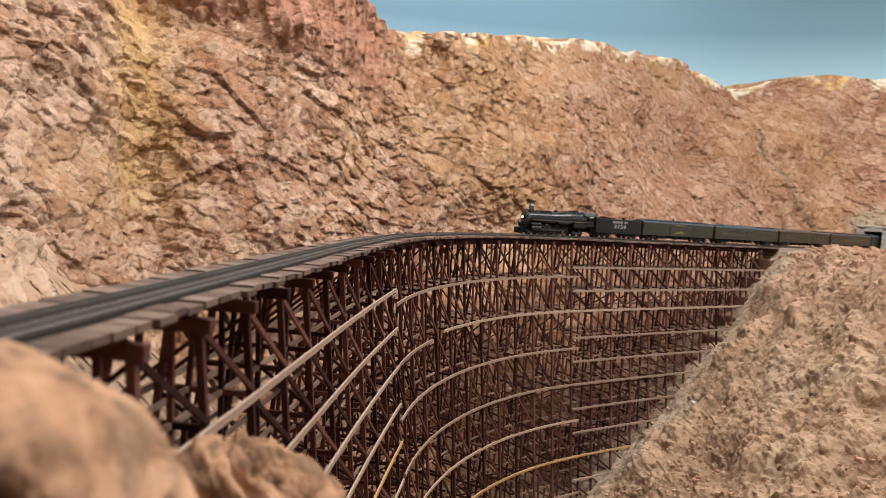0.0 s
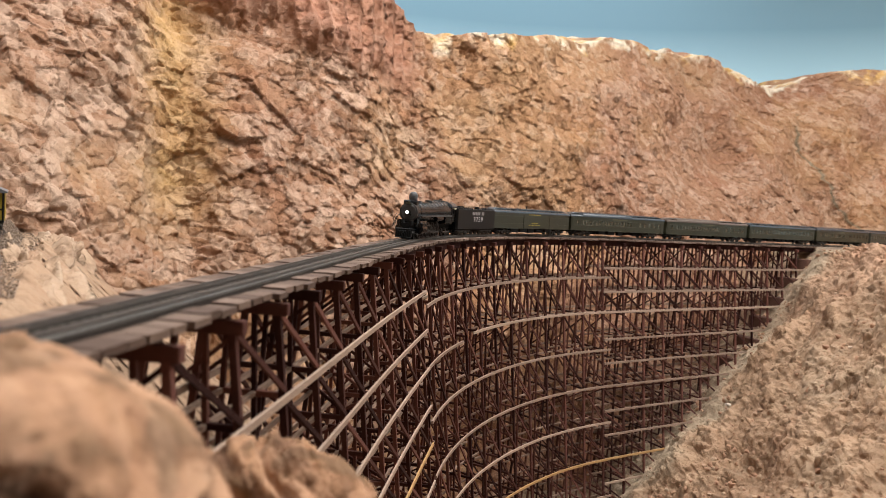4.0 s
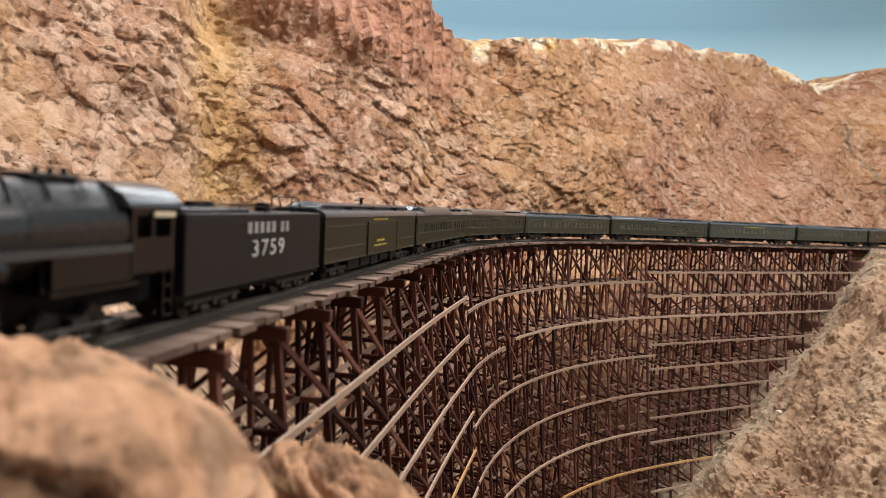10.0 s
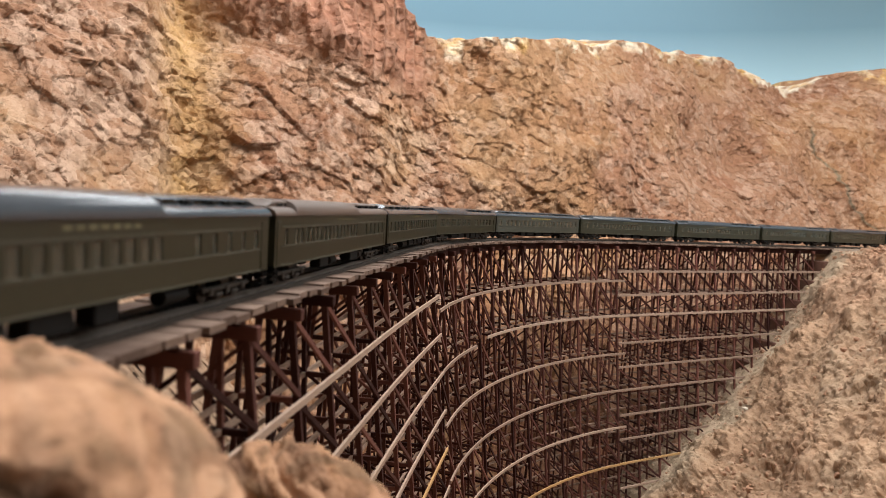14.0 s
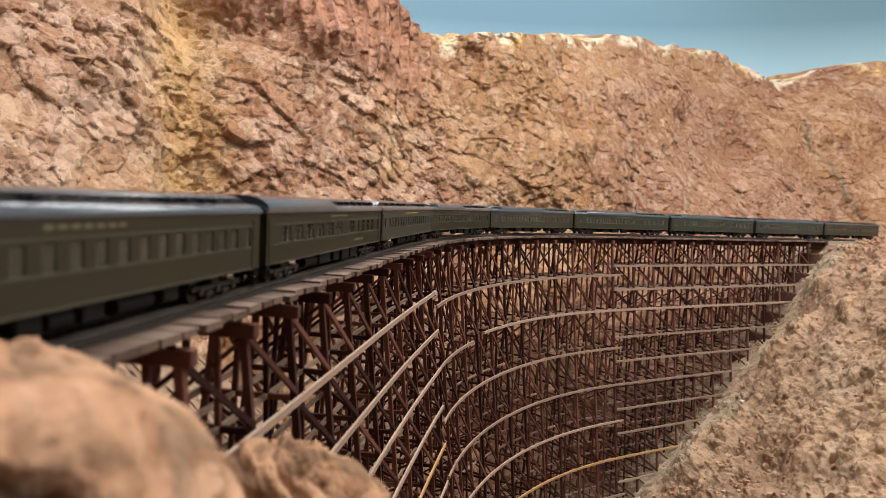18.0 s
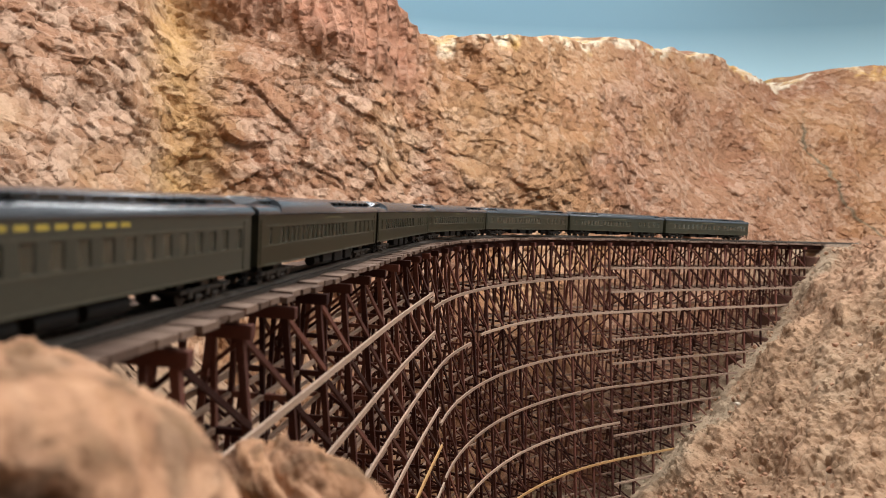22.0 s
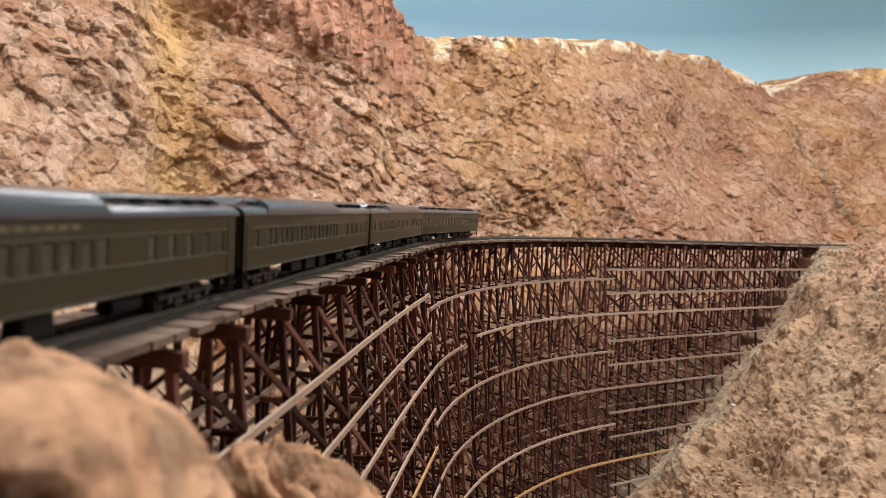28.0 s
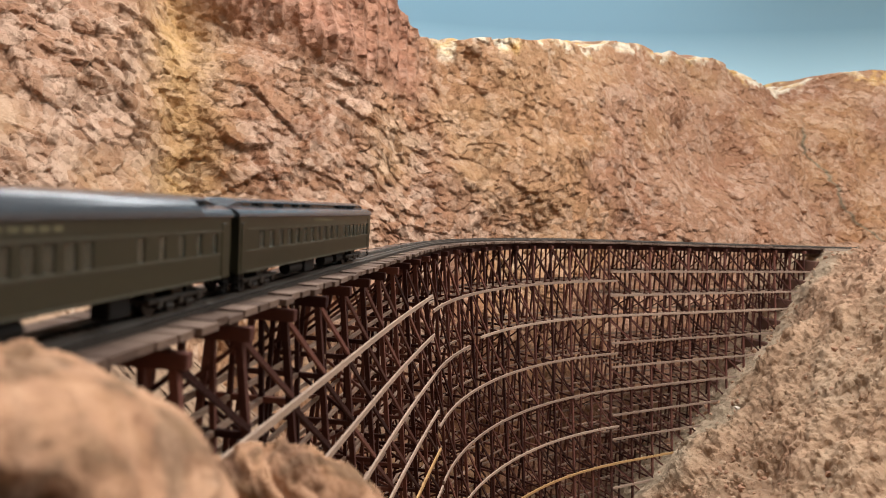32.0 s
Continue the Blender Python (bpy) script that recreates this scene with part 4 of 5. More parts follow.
def roof_parts(car, length, style, colour, ends=(0.105, 0.032)):
    h = length / 2 + 0.0015
    bm = prism(BM(), mirrored(LOWER_DECK), -h, h)
    roof = part("roof", bm, colour, car)
    c0, c1 = -h + 0.004, h - 0.004
    bm = BM()
    for a, b in ((c0, c0 + 0.010), (c0 + 0.010, c1 - 0.010), (c1 - 0.010, c1)):
        prism(bm, mirrored(CLERESTORY), a, b)
    for v in bm.verts:
        if v.co.x < c0 + 1e-5 or v.co.x > c1 - 1e-5:
            v.co.z = min(v.co.z, 0.0458)
    clere = part("clerestory", bm, colour, car)
    n = int((c1 - c0 - 0.03) / 0.0125)
    for i in range(n):
        x = c0 + 0.015 + (c1 - c0 - 0.03) * (i + 0.5) / n
        for y in (-0.0098, 0.0098):
            if "light" not in STOCK:
                STOCK["light"] = part("clerestory_light", box(BM(), -0.0046, 0.0046, -0.0003, 0.0003, 0.0459, 0.0472), GLASS, clere)
                STOCK["light"].location = (x, y, 0)
            else:
                shared("clerestory_light", STOCK["light"], clere, pose(x, y, 0))
    if style in ("vents", "last", "baggage"):
        at = [-0.100, -0.088, -0.074, -0.060, 0.018, 0.040, 0.070, 0.100] if style != "baggage" else [-0.07, 0.0, 0.06]
    else:
        at = [-h + 0.020, -h + 0.038, -h + 0.056, -h + 0.078, -h + 0.100, -h + 0.118]
        at = [x for x in at if style == "diner" or x < -h + ends[0] - 0.008]
        at += [h - 0.020, h - 0.042] if style == "duct" and ends[1] > 0.05 else []
    for x in at:
        for y in (-0.0112, 0.0112):
            key = "vent"
            if key not in STOCK:
                bm = box(BM(), -0.0022, 0.0022, -0.0016, 0.0016, -0.0011, 0.0011, 0.0004)
                tube(bm, (-0.0040, 0, 0), (0.0040, 0, 0), 0.0007, n=8)
                STOCK[key] = part("roof_vent", bm, UNDER, car)
                STOCK[key].location = (x, y, 0.0468)
            else:
                shared("roof_vent", STOCK[key], car, pose(x, y, 0.0468))
    if style in ("duct", "diner"):
        x0, x1 = (-h + ends[0], h - ends[1]) if style == "duct" else (-h + 0.150, h - 0.002)
        bm = prism(BM(), mirrored(ARCH), x0, x1)
        for v in bm.verts:
            if v.co.x < x0 + 1e-5:
                v.co.x += 0.006 * max(0, (v.co.z - 0.041) / 0.009)
            if style == "duct" and v.co.x > x1 - 1e-5:
                v.co.x -= 0.005 * max(0, (v.co.z - 0.041) / 0.009)
        part("roof_duct", bm, colour, car)


def under_gear(car, length, seed):
    r = random.Random(seed)
    bm = box(BM(), -length / 2 + 0.004, length / 2 - 0.004, -0.0055, 0.0055, 0.0085, 0.0120)
    part("centre_sill", bm, UNDER, car)
    x = -0.062
    while x < 0.058:
        w = r.uniform(0.010, 0.026)
        for y in (-0.0115, 0.0115):
            if r.random() < 0.85:
                if r.random() < 0.3:
                    bm = tube(BM(), (x, y, 0.0078), (x + w, y, 0.0078), 0.0036, n=14)
                    part("air_tank", bm, UNDER, car)
                else:
                    d = r.uniform(0.0035, 0.0055)
                    bm = box(BM(), x, x + w, y - 0.0038, y + 0.0038, 0.0118 - d - 0.003, 0.0122, 0.0005)
                    part("equipment_box", bm, UNDER, car)
        x += w + r.uniform(0.003, 0.010)


def car_ends(car, length, colour):
    for way in (-1, 1):
        x = way * length / 2
        bm = BM()
        for y0, y1 in ((-0.0172, -0.0045), (0.0045, 0.0172)):
            box(bm, min(x, x - way * 0.0008), max(x, x - way * 0.0008), y0, y1, SIDE_LOW, EAVE)
        box(bm, min(x, x - way * 0.0008), max(x, x - way * 0.0008), -0.0045, 0.0045, 0.034, EAVE)
        part("end_wall", bm, colour, car)
        bm = BM()
        for i in range(3):
            a = x + way * i * 0.0013
            box(bm, min(a, a + way * 0.0009), max(a, a + way * 0.0009), -0.0062 + 0.0003 * (i % 2), 0.0062 - 0.0003 * (i % 2), 0.0125, 0.0375 - 0.0003 * (i % 2))
        part("diaphragm", bm, UNDER, car)
        coupler(car, x, way)
        for y in (-0.0148, 0.0148):
            bm = BM()
            for i in range(3):
                box(bm, x - way * 0.0015 - 0.0045 if way > 0 else x + 0.0015, x - way * 0.0015 if way > 0 else x + 0.0060, y - 0.0022, y + 0.0022, 0.0042 + i * 0.0026, 0.0047 + i * 0.0026)
            for dx in (0.0016, 0.0058):
                box(bm, x - way * dx - 0.0003, x - way * dx + 0.0003, y + (0.0018 if y > 0 else -0.0024), y + (0.0024 if y > 0 else -0.0018), 0.0040, 0.0122)
            part("steps", bm, UNDER, car)


def passenger_car(style, seed, colour=None, roof=None, length=0.2815, ends=(0.105, 0.032)):
    colour, roof = colour or OLIVE, roof or ROOF
    car = new("passenger_car")
    zlo, zhi = 0.0238, 0.0330
    wins = windows_of(style, length)
    bm = BM()
    for y0, y1 in ((-0.0172, -0.0163), (0.0163, 0.0172)):
        side_wall(bm, length, y0, y1, wins, zlo, zhi)
    box(bm, -length / 2, length / 2, -0.0163, 0.0163, SIDE_LOW, SIDE_LOW + 0.0012)
    body = part("body", bm, colour, car)
    for y in (-0.0173, 0.0173):
        bm = BM()
        for z in (0.0226, 0.0337, 0.0119):
            box(bm, -length / 2 + 0.0095, length / 2 - 0.0095, y - 0.00035, y + 0.00035, z, z + 0.0008)
        for c, w in wins:
            box(bm, c - w / 2 - 0.0004, c + w / 2 + 0.0004, y - 0.00025, y + 0.00025, zlo - 0.0004, zlo)
        part("belt_rail", bm, STRIPE, car)
        for x in (-length / 2 + 0.0062, length / 2 - 0.0062):
            bm = BM()
            box(bm, x - 0.0032, x + 0.0032, y - 0.0003, y + 0.0003, 0.0128, 0.0375, 0.0002)
            part("vestibule_door", bm, colour, car)
    r = random.Random(seed)
    for c, w in wins:
        for y in (-0.0166, 0.0166):
            key = ("pane", round(w, 4))
            if key not in STOCK:
                STOCK[key] = part("window_pane", box(BM(), -w / 2, w / 2, -0.0001, 0.0001, zlo, zhi), PANE, car)
                STOCK[key].location = (c, y, 0)
            else:
                shared("window_pane", STOCK[key], car, pose(c, y, 0))
        if w > 0.008 and style == "diner":
            for y in (-0.0170, 0.0170):
                bm = box(BM(), c - 0.0004, c + 0.0004, y - 0.0003, y + 0.0003, zlo, zhi)
                box(bm, c - w / 2, c + w / 2, y - 0.0003, y + 0.0003, zhi - 0.0034, zhi - 0.0028)
                part("sash", bm, colour, car)
        # pulled shades; in the diner, cream tops stand in for pale reflections in the panes
        if r.random() < (0.85 if style == "diner" else 0.45):
            drop = r.uniform(0.0028, 0.0042) if style == "diner" else r.uniform(0.002, 0.0045)
            bm = box(BM(), c - w / 2, c + w / 2, 0.0154, 0.0157, zhi - drop, zhi)
            part("window_top_strip", bm, CREAM if style == "diner" or r.random() < 0.3 else OLIVE2, car)
    part("partition", box(BM(), -length / 2 + 0.01, length / 2 - 0.01, -0.004 if style != "diner" else -0.0150, -0.0032 if style != "diner" else -0.0145, 0.014, 0.026 if style != "diner" else 0.022), UNDER, car)
    car_ends(car, length, colour)
    roof_parts(car, length, style, roof, ends)
    under_gear(car, length, seed)
    for x in (-0.101, 0.101):
        truck(car, x, (-0.0165, 0.0, 0.0165))
    bright = colour is OLIVE2
    for y in (-0.01725, 0.01725):
        bars("board_letter", car, -0.034 if bright else -0.022, 0.034 if bright else 0.022, 0.0368, 0.0384, y, 8 if bright else 7, BRIGHT_GOLD if bright else GOLD, "gold letter" if bright else "faded gold letter")
        if style == "diner":
            bars("name_letter", car, -0.075, -0.045, 0.0168, 0.0186, y, 6, GOLD, "small gold letter")
    return car


def baggage_car(length=0.2525):
    car = new("baggage_car")
    for y0, y1 in ((-0.0172, -0.0160), (0.0160, 0.0172)):
        part("side_wall", box(BM(), -length / 2, length / 2, y0, y1, SIDE_LOW, EAVE), OLIVE, car)
    part("floor_plate", box(BM(), -length / 2, length / 2, -0.0160, 0.0160, SIDE_LOW, SIDE_LOW + 0.0012), UNDER, car)
    for y in (-0.0174, 0.0174):
        bm = BM()
        for z in (0.0120, 0.0205, 0.0345, 0.0400):
            box(bm, -length / 2, length / 2, y - 0.0003, y + 0.0003, z, z + 0.0006)
        part("belt_rail", bm, STRIPE, car)
        for x, w in ((-0.009, 0.086),):
            bm = box(BM(), x - w / 2, x + w / 2, y - 0.0004, y + 0.0004, 0.0130, 0.0365, 0.0002)
            for dx in (-w / 2 - 0.0012, w / 2 + 0.0004):
                box(bm, x + dx, x + dx + 0.0008, y - 0.0009, y + 0.0009, 0.0125, 0.0370)
            part("sliding_door", bm, OLIVE, car)
        side = 1 if y > 0 else -1
        bars("door_letter", car, -0.022, 0.020, 0.0378, 0.0392, y, 8, BRIGHT_GOLD, "gold letter")
        bars("door_letter", car, -0.012, 0.010, 0.0215, 0.0232, y + side * 0.0004, 5, BRIGHT_GOLD, "small gold letter")
        bars("door_letter", car, -0.020, 0.018, 0.0180, 0.0192, y + side * 0.0004, 8, BRIGHT_GOLD, "small gold letter")
    car_ends(car, length, OLIVE)
    roof_parts(car, length, "baggage", ROOF)
    bm = tube(BM(), (0.01, 0.004, 0.049), (0.01, 0.004, 0.0535), 0.0012, n=10)
    tube(bm, (0.01, 0.004, 0.0532), (0.01, 0.004, 0.0542), 0.0022, n=10)
    part("stove_chimney", bm, UNDER, car)
    under_gear(car, length, 5)
    for x in (-0.088, 0.088):
        truck(car, x, (-0.0165, 0.0, 0.0165))
    return car


def number_text(body, size, m, material, parent, name):
    data = bpy.data.curves.new(name, "FONT")
    data.body, data.size, data.extrude, data.align_x, data.align_y = body, size, 0.0001, "CENTER", "CENTER"
    data.space_character = 1.22
    ob = new(name, data)
    me = bpy.data.meshes.new_from_object(ob)
    bpy.data.objects.remove(ob)
    me.materials.append(material)
    out = new(name, me)
    out.parent = parent
    out.matrix_basis = m
    return out


def make_tender():
    car = new("tender")
    h = 0.0735
    bm = box(BM(), -h, h, -0.0168, 0.0168, 0.0108, 0.0432, 0.0006)
    part("tank", bm, TENDER, car)
    bm = BM()
    for y in (-0.0169, 0.0169):
        for z in (0.0110, 0.0378):
            box(bm, -h, h, y - 0.0003, y + 0.0003, z, z + 0.0005)
    part("rivet_strip", bm, TENDER, car)
    bm = box(BM(), 0.010, h - 0.004, -0.0125, 0.0125, 0.0430, 0.0452, 0.0008)
    part("oil_bunker", bm, BLACK, car)
    for x, y in ((0.030, 0.0), (0.046, 0.004), (-0.030, 0.0)):
        bm = tube(BM(), (x, y, 0.043), (x, y, 0.0472), 0.0042, n=16)
        box(bm, x - 0.005, x + 0.005, y - 0.001, y + 0.001, 0.0468, 0.0478)
        part("hatch", bm, BLACK, car)
    for y in (-0.0155, 0.0155):
        bm = BM()
        for x in (-0.070, -0.035, 0.0, 0.035, 0.068):
            tube(bm, (x, y, 0.0430), (x, y, 0.0462), 0.0003, n=6)
        tube(bm, (-0.070, y, 0.0462), (0.068, y, 0.0462), 0.0003, n=6)
        part("handrail", bm, UNDER, car)
    bm = BM()
    for y in (-0.006, 0.006):
        tube(bm, (-0.055, y, 0.043), (-0.055, y, 0.0515), 0.0004, n=6)
        tube(bm, (-0.055, y, 0.0515), (-0.064, y, 0.0515), 0.0004, n=6)
        tube(bm, (-0.064, y, 0.0515), (-0.070, y, 0.043), 0.0004, n=6)
    tube(bm, (-0.064, -0.006, 0.0515), (-0.064, 0.006, 0.0515), 0.0004, n=6)
    part("rear_rail", bm, UNDER, car)
    part("frame", box(BM(), -h - 0.002, h + 0.002, -0.0145, 0.0145, 0.0085, 0.0112), UNDER, car)
    for x in (-0.044, 0.044):
        truck(car, x, (-0.0165, 0.0, 0.0165), 0.0058, 0.0235)
    coupler(car, -h - 0.002, -1)
    for side in (-1, 1):
        y = side * 0.01715
        for a, b, n in ((-0.0265, 0.0060, 5), (0.0105, 0.0225, 2)):
            x0, x1 = (a, b) if side < 0 else (-b - 0.004, -a - 0.004)
            bars("company_letter", car, x0, x1, 0.0338, 0.0390, y, n, PALE_LETTER, "pale grey letter bar")
        m = pose(-0.002, side * 0.0172, 0.0262, 90, 0, 180 if side > 0 else 0) @ Matrix.Diagonal((1.45, 1, 1, 1))
        number_text("3759", 0.0112, m, WHITE, car, "road_number")
    return car


DRIVER_R = 0.0114


def driver_bm():
    bm = BM()
    for y in (-0.0082, 0.0082):
        side = 1 if y > 0 else -1
        for a0, r0, r1 in ((0, DRIVER_R, DRIVER_R * 0.86),):
            n = 36
            rings = []
            for yy in (y - 0.0012, y + 0.0012):
                for r in (r0, r1):
                    rings.append([bm.verts.new((r * math.cos(2 * math.pi * i / n), yy, r * math.sin(2 * math.pi * i / n))) for i in range(n)])
            for i in range(n):
                j = (i + 1) % n
                for p, q in ((0, 1), (1, 3), (3, 2), (2, 0)):
                    bm.faces.new((rings[p][i], rings[p][j], rings[q][j], rings[q][i]))
        tube(bm, (0, y - 0.0014, 0), (0, y + side * 0.0018, 0), 0.0026, n=16)
        for i in range(14):
            a = 2 * math.pi * i / 14
            m = Matrix.Rotation(a, 4, "Y") @ Matrix.LocRotScale((DRIVER_R * 0.53, y, 0), None, (DRIVER_R * 0.72, 0.0013, 0.0010))
            bmesh.ops.create_cube(bm, size=1.0, matrix=m)
        m = Matrix.LocRotScale((-DRIVER_R * 0.66, y + side * 0.0005, 0), None, (DRIVER_R * 0.34, 0.002, DRIVER_R * 1.0))
        bmesh.ops.create_cube(bm, size=1.0, matrix=m)
        tube(bm, (0.0042, y, 0), (0.0042, y + side * 0.0052, 0), 0.0012, n=10)
    tube(bm, (0, -0.008, 0), (0, 0.008, 0), 0.0015, n=8)
    return bm


STACK_CURVE = [(0.0515, 0.0050), (0.0545, 0.0058), (0.0575, 0.0061), (0.0597, 0.0058), (0.0616, 0.0048), (0.0628, 0.0034), (0.0634, 0.0016)]
AXLES = (0.046, 0.0222, -0.0016, -0.0254)
MOVING = {}


def make_loco():
    car = new("steam_locomotive")
    zc = 0.0357
    bm = BM()
    tube(bm, (-0.085, 0, zc + 0.0018), (-0.040, 0, zc + 0.0016), 0.0160, 0.0160, n=40)
    tube(bm, (-0.040, 0, zc + 0.0016), (0.020, 0, zc), 0.0158, 0.0132, n=40)
    tube(bm, (0.020, 0, zc), (0.084, 0, zc), 0.0132, 0.0124, n=40)
    ob = part("boiler", bm, BOILER, car)
    for p in ob.data.polygons:
        p.use_smooth = len(p.vertices) == 4
    bm = tube(BM(), (0.084, 0, zc), (0.0868, 0, zc), 0.0128, n=40)
    tube(bm, (0.0868, 0, zc), (0.0876, 0, zc), 0.0112, 0.0102, n=40)
    for i in range(20):
        a = 2 * math.pi * i / 20
        tube(bm, (0.0868, 0.0120 * math.cos(a), zc + 0.0120 * math.sin(a)), (0.0873, 0.0120 * math.cos(a), zc + 0.0120 * math.sin(a)), 0.0005, n=6)
    part("smokebox_front", bm, GRAPHITE, car, "dull brown-grey smokebox door")
    bm = tube(BM(), (0.0876, 0, zc), (0.0935, 0, zc), 0.0031, n=20)
    box(bm, 0.0872, 0.0915, -0.0036, 0.0036, zc - 0.0042, zc - 0.0026)
    lamp = part("headlight", bm, BLACK, car)
    part("lens", tube(BM(), (0.0934, 0, zc), (0.0940, 0, zc), 0.0020, n=20), LENS, lamp, "lit white lens")
    bm = BM()
    prism(bm, [(-0.0040, zc + 0.0104), (0.0040, zc + 0.0104), (0.0012, zc + 0.0146), (-0.0012, zc + 0.0146)], 0.0860, 0.0885)
    plate = part("number_board", bm, BLACK, car)
    bm = BM()
    for y0, y1, z0, z1 in ((-0.0032, -0.0022, 0.0117, 0.0130), (-0.0014, -0.0004, 0.0117, 0.0130), (0.0004, 0.0014, 0.0117, 0.0130), (0.0022, 0.0032, 0.0117, 0.0130), (-0.0014, 0.0014, 0.0136, 0.0146)):
        box(bm, 0.0884, 0.0887, y0, y1, zc + z0, zc + z1)
    part("number_bars", bm, GOLD, plate, "yellow bars on the number board")
    for x in (0.066, 0.048, 0.030, 0.012, -0.006, -0.024, -0.042):
        r = 0.0128 + max(0, 0.020 - x) * 0.044
        lift = min(0.0016, max(0, 0.020 - x) * 0.027)
        part("boiler_band", tube(BM(), (x, 0, zc + lift), (x + 0.0011, 0, zc + lift), r + 0.0003, n=40), BLACK, car)
    # firebox and throat
    bm = prism(BM(), [(-0.0140, 0.019), (0.0140, 0.019), (0.0145, 0.038), (-0.0145, 0.038)], -0.084, -0.046)
    part("firebox", bm, BLACK, car)
    # stack with extension, domes, turret
    part("stack", tube(BM(), (0.0700, 0, 0.0466), (0.0700, 0, 0.0531), 0.0056, 0.0050, n=24), BLACK, car)
    bm = BM()
    for (z0, r0), (z1, r1) in zip(STACK_CURVE, STACK_CURVE[1:]):
        tube(bm, (0.0700 - (z0 - 0.052) * 0.12, 0, z0), (0.0700 - (z1 - 0.052) * 0.12, 0, z1), r0, r1, n=24, caps=z1 > 0.0630)
    part("stack_extension", bm, STACK, car, "raised dull grey stack extension")
    bm = box(BM(), 0.012, 0.046, -0.0058, 0.0058, 0.0476, 0.0511, 0.0014)
    part("sand_dome", bm, BLACK, car)
    bm = tube(BM(), (-0.004, 0, 0.0490), (-0.004, 0, 0.0535), 0.0062, 0.0048, n=24)
    part("steam_dome", bm, BLACK, car)
    bm = box(BM(), -0.072, -0.050, -0.006, 0.006, 0.0526, 0.0548, 0.0008)
    for i in range(3):
        tube(bm, (-0.068 + i * 0.006, 0.003, 0.0540), (-0.068 + i * 0.006, 0.003, 0.0568), 0.0009, n=8)
    part("turret", bm, BLACK, car)
    bm = tube(BM(), (0.079, -0.009, 0.0488), (0.079, 0.009, 0.0488), 0.0034, n=18)
    part("feedwater_heater", bm, BLACK, car)
    bm = box(BM(), 0.054, 0.062, -0.004, 0.004, 0.0481, 0.0504, 0.0008)
    tube(bm, (0.058, 0.006, 0.0476), (0.058, 0.006, 0.0516), 0.0012, n=10)
    part("bell", bm, BLACK, car)
    for side in (-1, 1):
        y = side * 0.0168
        bm = box(BM(), -0.084, 0.078, min(y - side * 0.0045, y), max(y - side * 0.0045, y), 0.0314, 0.0322)
        box(bm, -0.084, 0.078, y - 0.0003, y + 0.0003, 0.0302, 0.0326)
        # graphite instead of black: the light along the board's edge, put into the colour
        part("running_board", bm, GRAPHITE, car, "running board in grey, its lit edge put into the colour")
        bm = tube(BM(), (-0.046, side * 0.0147, 0.0408), (0.078, side * 0.0139, 0.0408), 0.0003, n=6)
        for i in range(9):
            x = -0.044 + i * 0.015
            tube(bm, (x, side * 0.0120, 0.0408), (x, side * 0.0147, 0.0408), 0.0003, n=6)
        part("handrail", bm, BLACK, car)
        bm = BM()
        for i in range(10):
            x = 0.066 - i * 0.0145
            for j in range(4):
                a0, a1 = math.radians(35 + j * 12), math.radians(47 + j * 12)
                r, zr = 0.0138 + max(0, 0.020 - x) * 0.044, zc + min(0.0016, max(0, 0.020 - x) * 0.027)
                tube(bm, (x - j * 0.0015, side * r * math.cos(a0), zr + r * math.sin(a0)), (x - (j + 1) * 0.0015, side * r * math.cos(a1), zr + r * math.sin(a1)), 0.0006, n=6)
        part("pipes", bm, BLACK, car)
        bm = tube(BM(), (0.058, side * 0.0140, 0.0135), (0.081, side * 0.0140, 0.0135), 0.0060, n=24)
        tube(bm, (0.056, side * 0.0140, 0.0135), (0.083, side * 0.0140, 0.0135), 0.0048, n=20)
        tube(bm, (0.055, side * 0.0132, 0.0222), (0.084, side * 0.0132, 0.0222), 0.0036, n=18)
        box(bm, 0.060, 0.079, side * 0.0140 - 0.0046, side * 0.0140 + 0.0046, 0.0140, 0.0225, 0.0008)
        part("cylinder", bm, BLACK, car)
        bm = box(BM(), 0.030, 0.058, side * 0.0152 - 0.0008, side * 0.0152 + 0.0008, 0.0172, 0.0186)
        box(bm, 0.030, 0.058, side * 0.0152 - 0.0008, side * 0.0152 + 0.0008, 0.0098, 0.0108)
        box(bm, 0.028, 0.031, side * 0.0152 - 0.0010, side * 0.0152 + 0.0010, 0.0098, 0.0200)
        part("crosshead_guide", bm, ROD, car)
        bm = tube(BM(), (-0.030, side * 0.0148, 0.0275), (0.004, side * 0.0148, 0.0275), 0.0034, n=18)
        part("air_reservoir", bm, BLACK, car)
        bm = box(BM(), -0.086, -0.048, side * 0.0155 - 0.0006, side * 0.0155 + 0.0006, 0.0205, 0.0310)
        box(bm, -0.088, -0.046, side * 0.0158 - 0.0012, side * 0.0158 + 0.0012, 0.0185, 0.0198)
        part("ash_pan", bm, BLACK, car)
        # ladder from the pilot deck to the running board
        bm = BM()
        for dx in (0.0, 0.006):
            tube(bm, (0.083 + dx, side * 0.0160, 0.0310 - dx * 0.3), (0.097 + dx, side * 0.0160, 0.0170), 0.0004, n=6)
        for i in range(5):
            f = (i + 0.5) / 5
            tube(bm, (0.083 + 0.014 * f, side * 0.0160, 0.0310 - 0.014 * f), (0.089 + 0.014 * f, side * 0.0160, 0.0295 - 0.0128 * f), 0.0004, n=6)
        tube(bm, (0.100, side * 0.0165, 0.017), (0.100, side * 0.0165, 0.027), 0.0004, n=6)
        tube(bm, (0.100, side * 0.0165, 0.027), (0.088, side * 0.0160, 0.034), 0.0004, n=6)
        part("front_ladder", bm, UNDER, car)
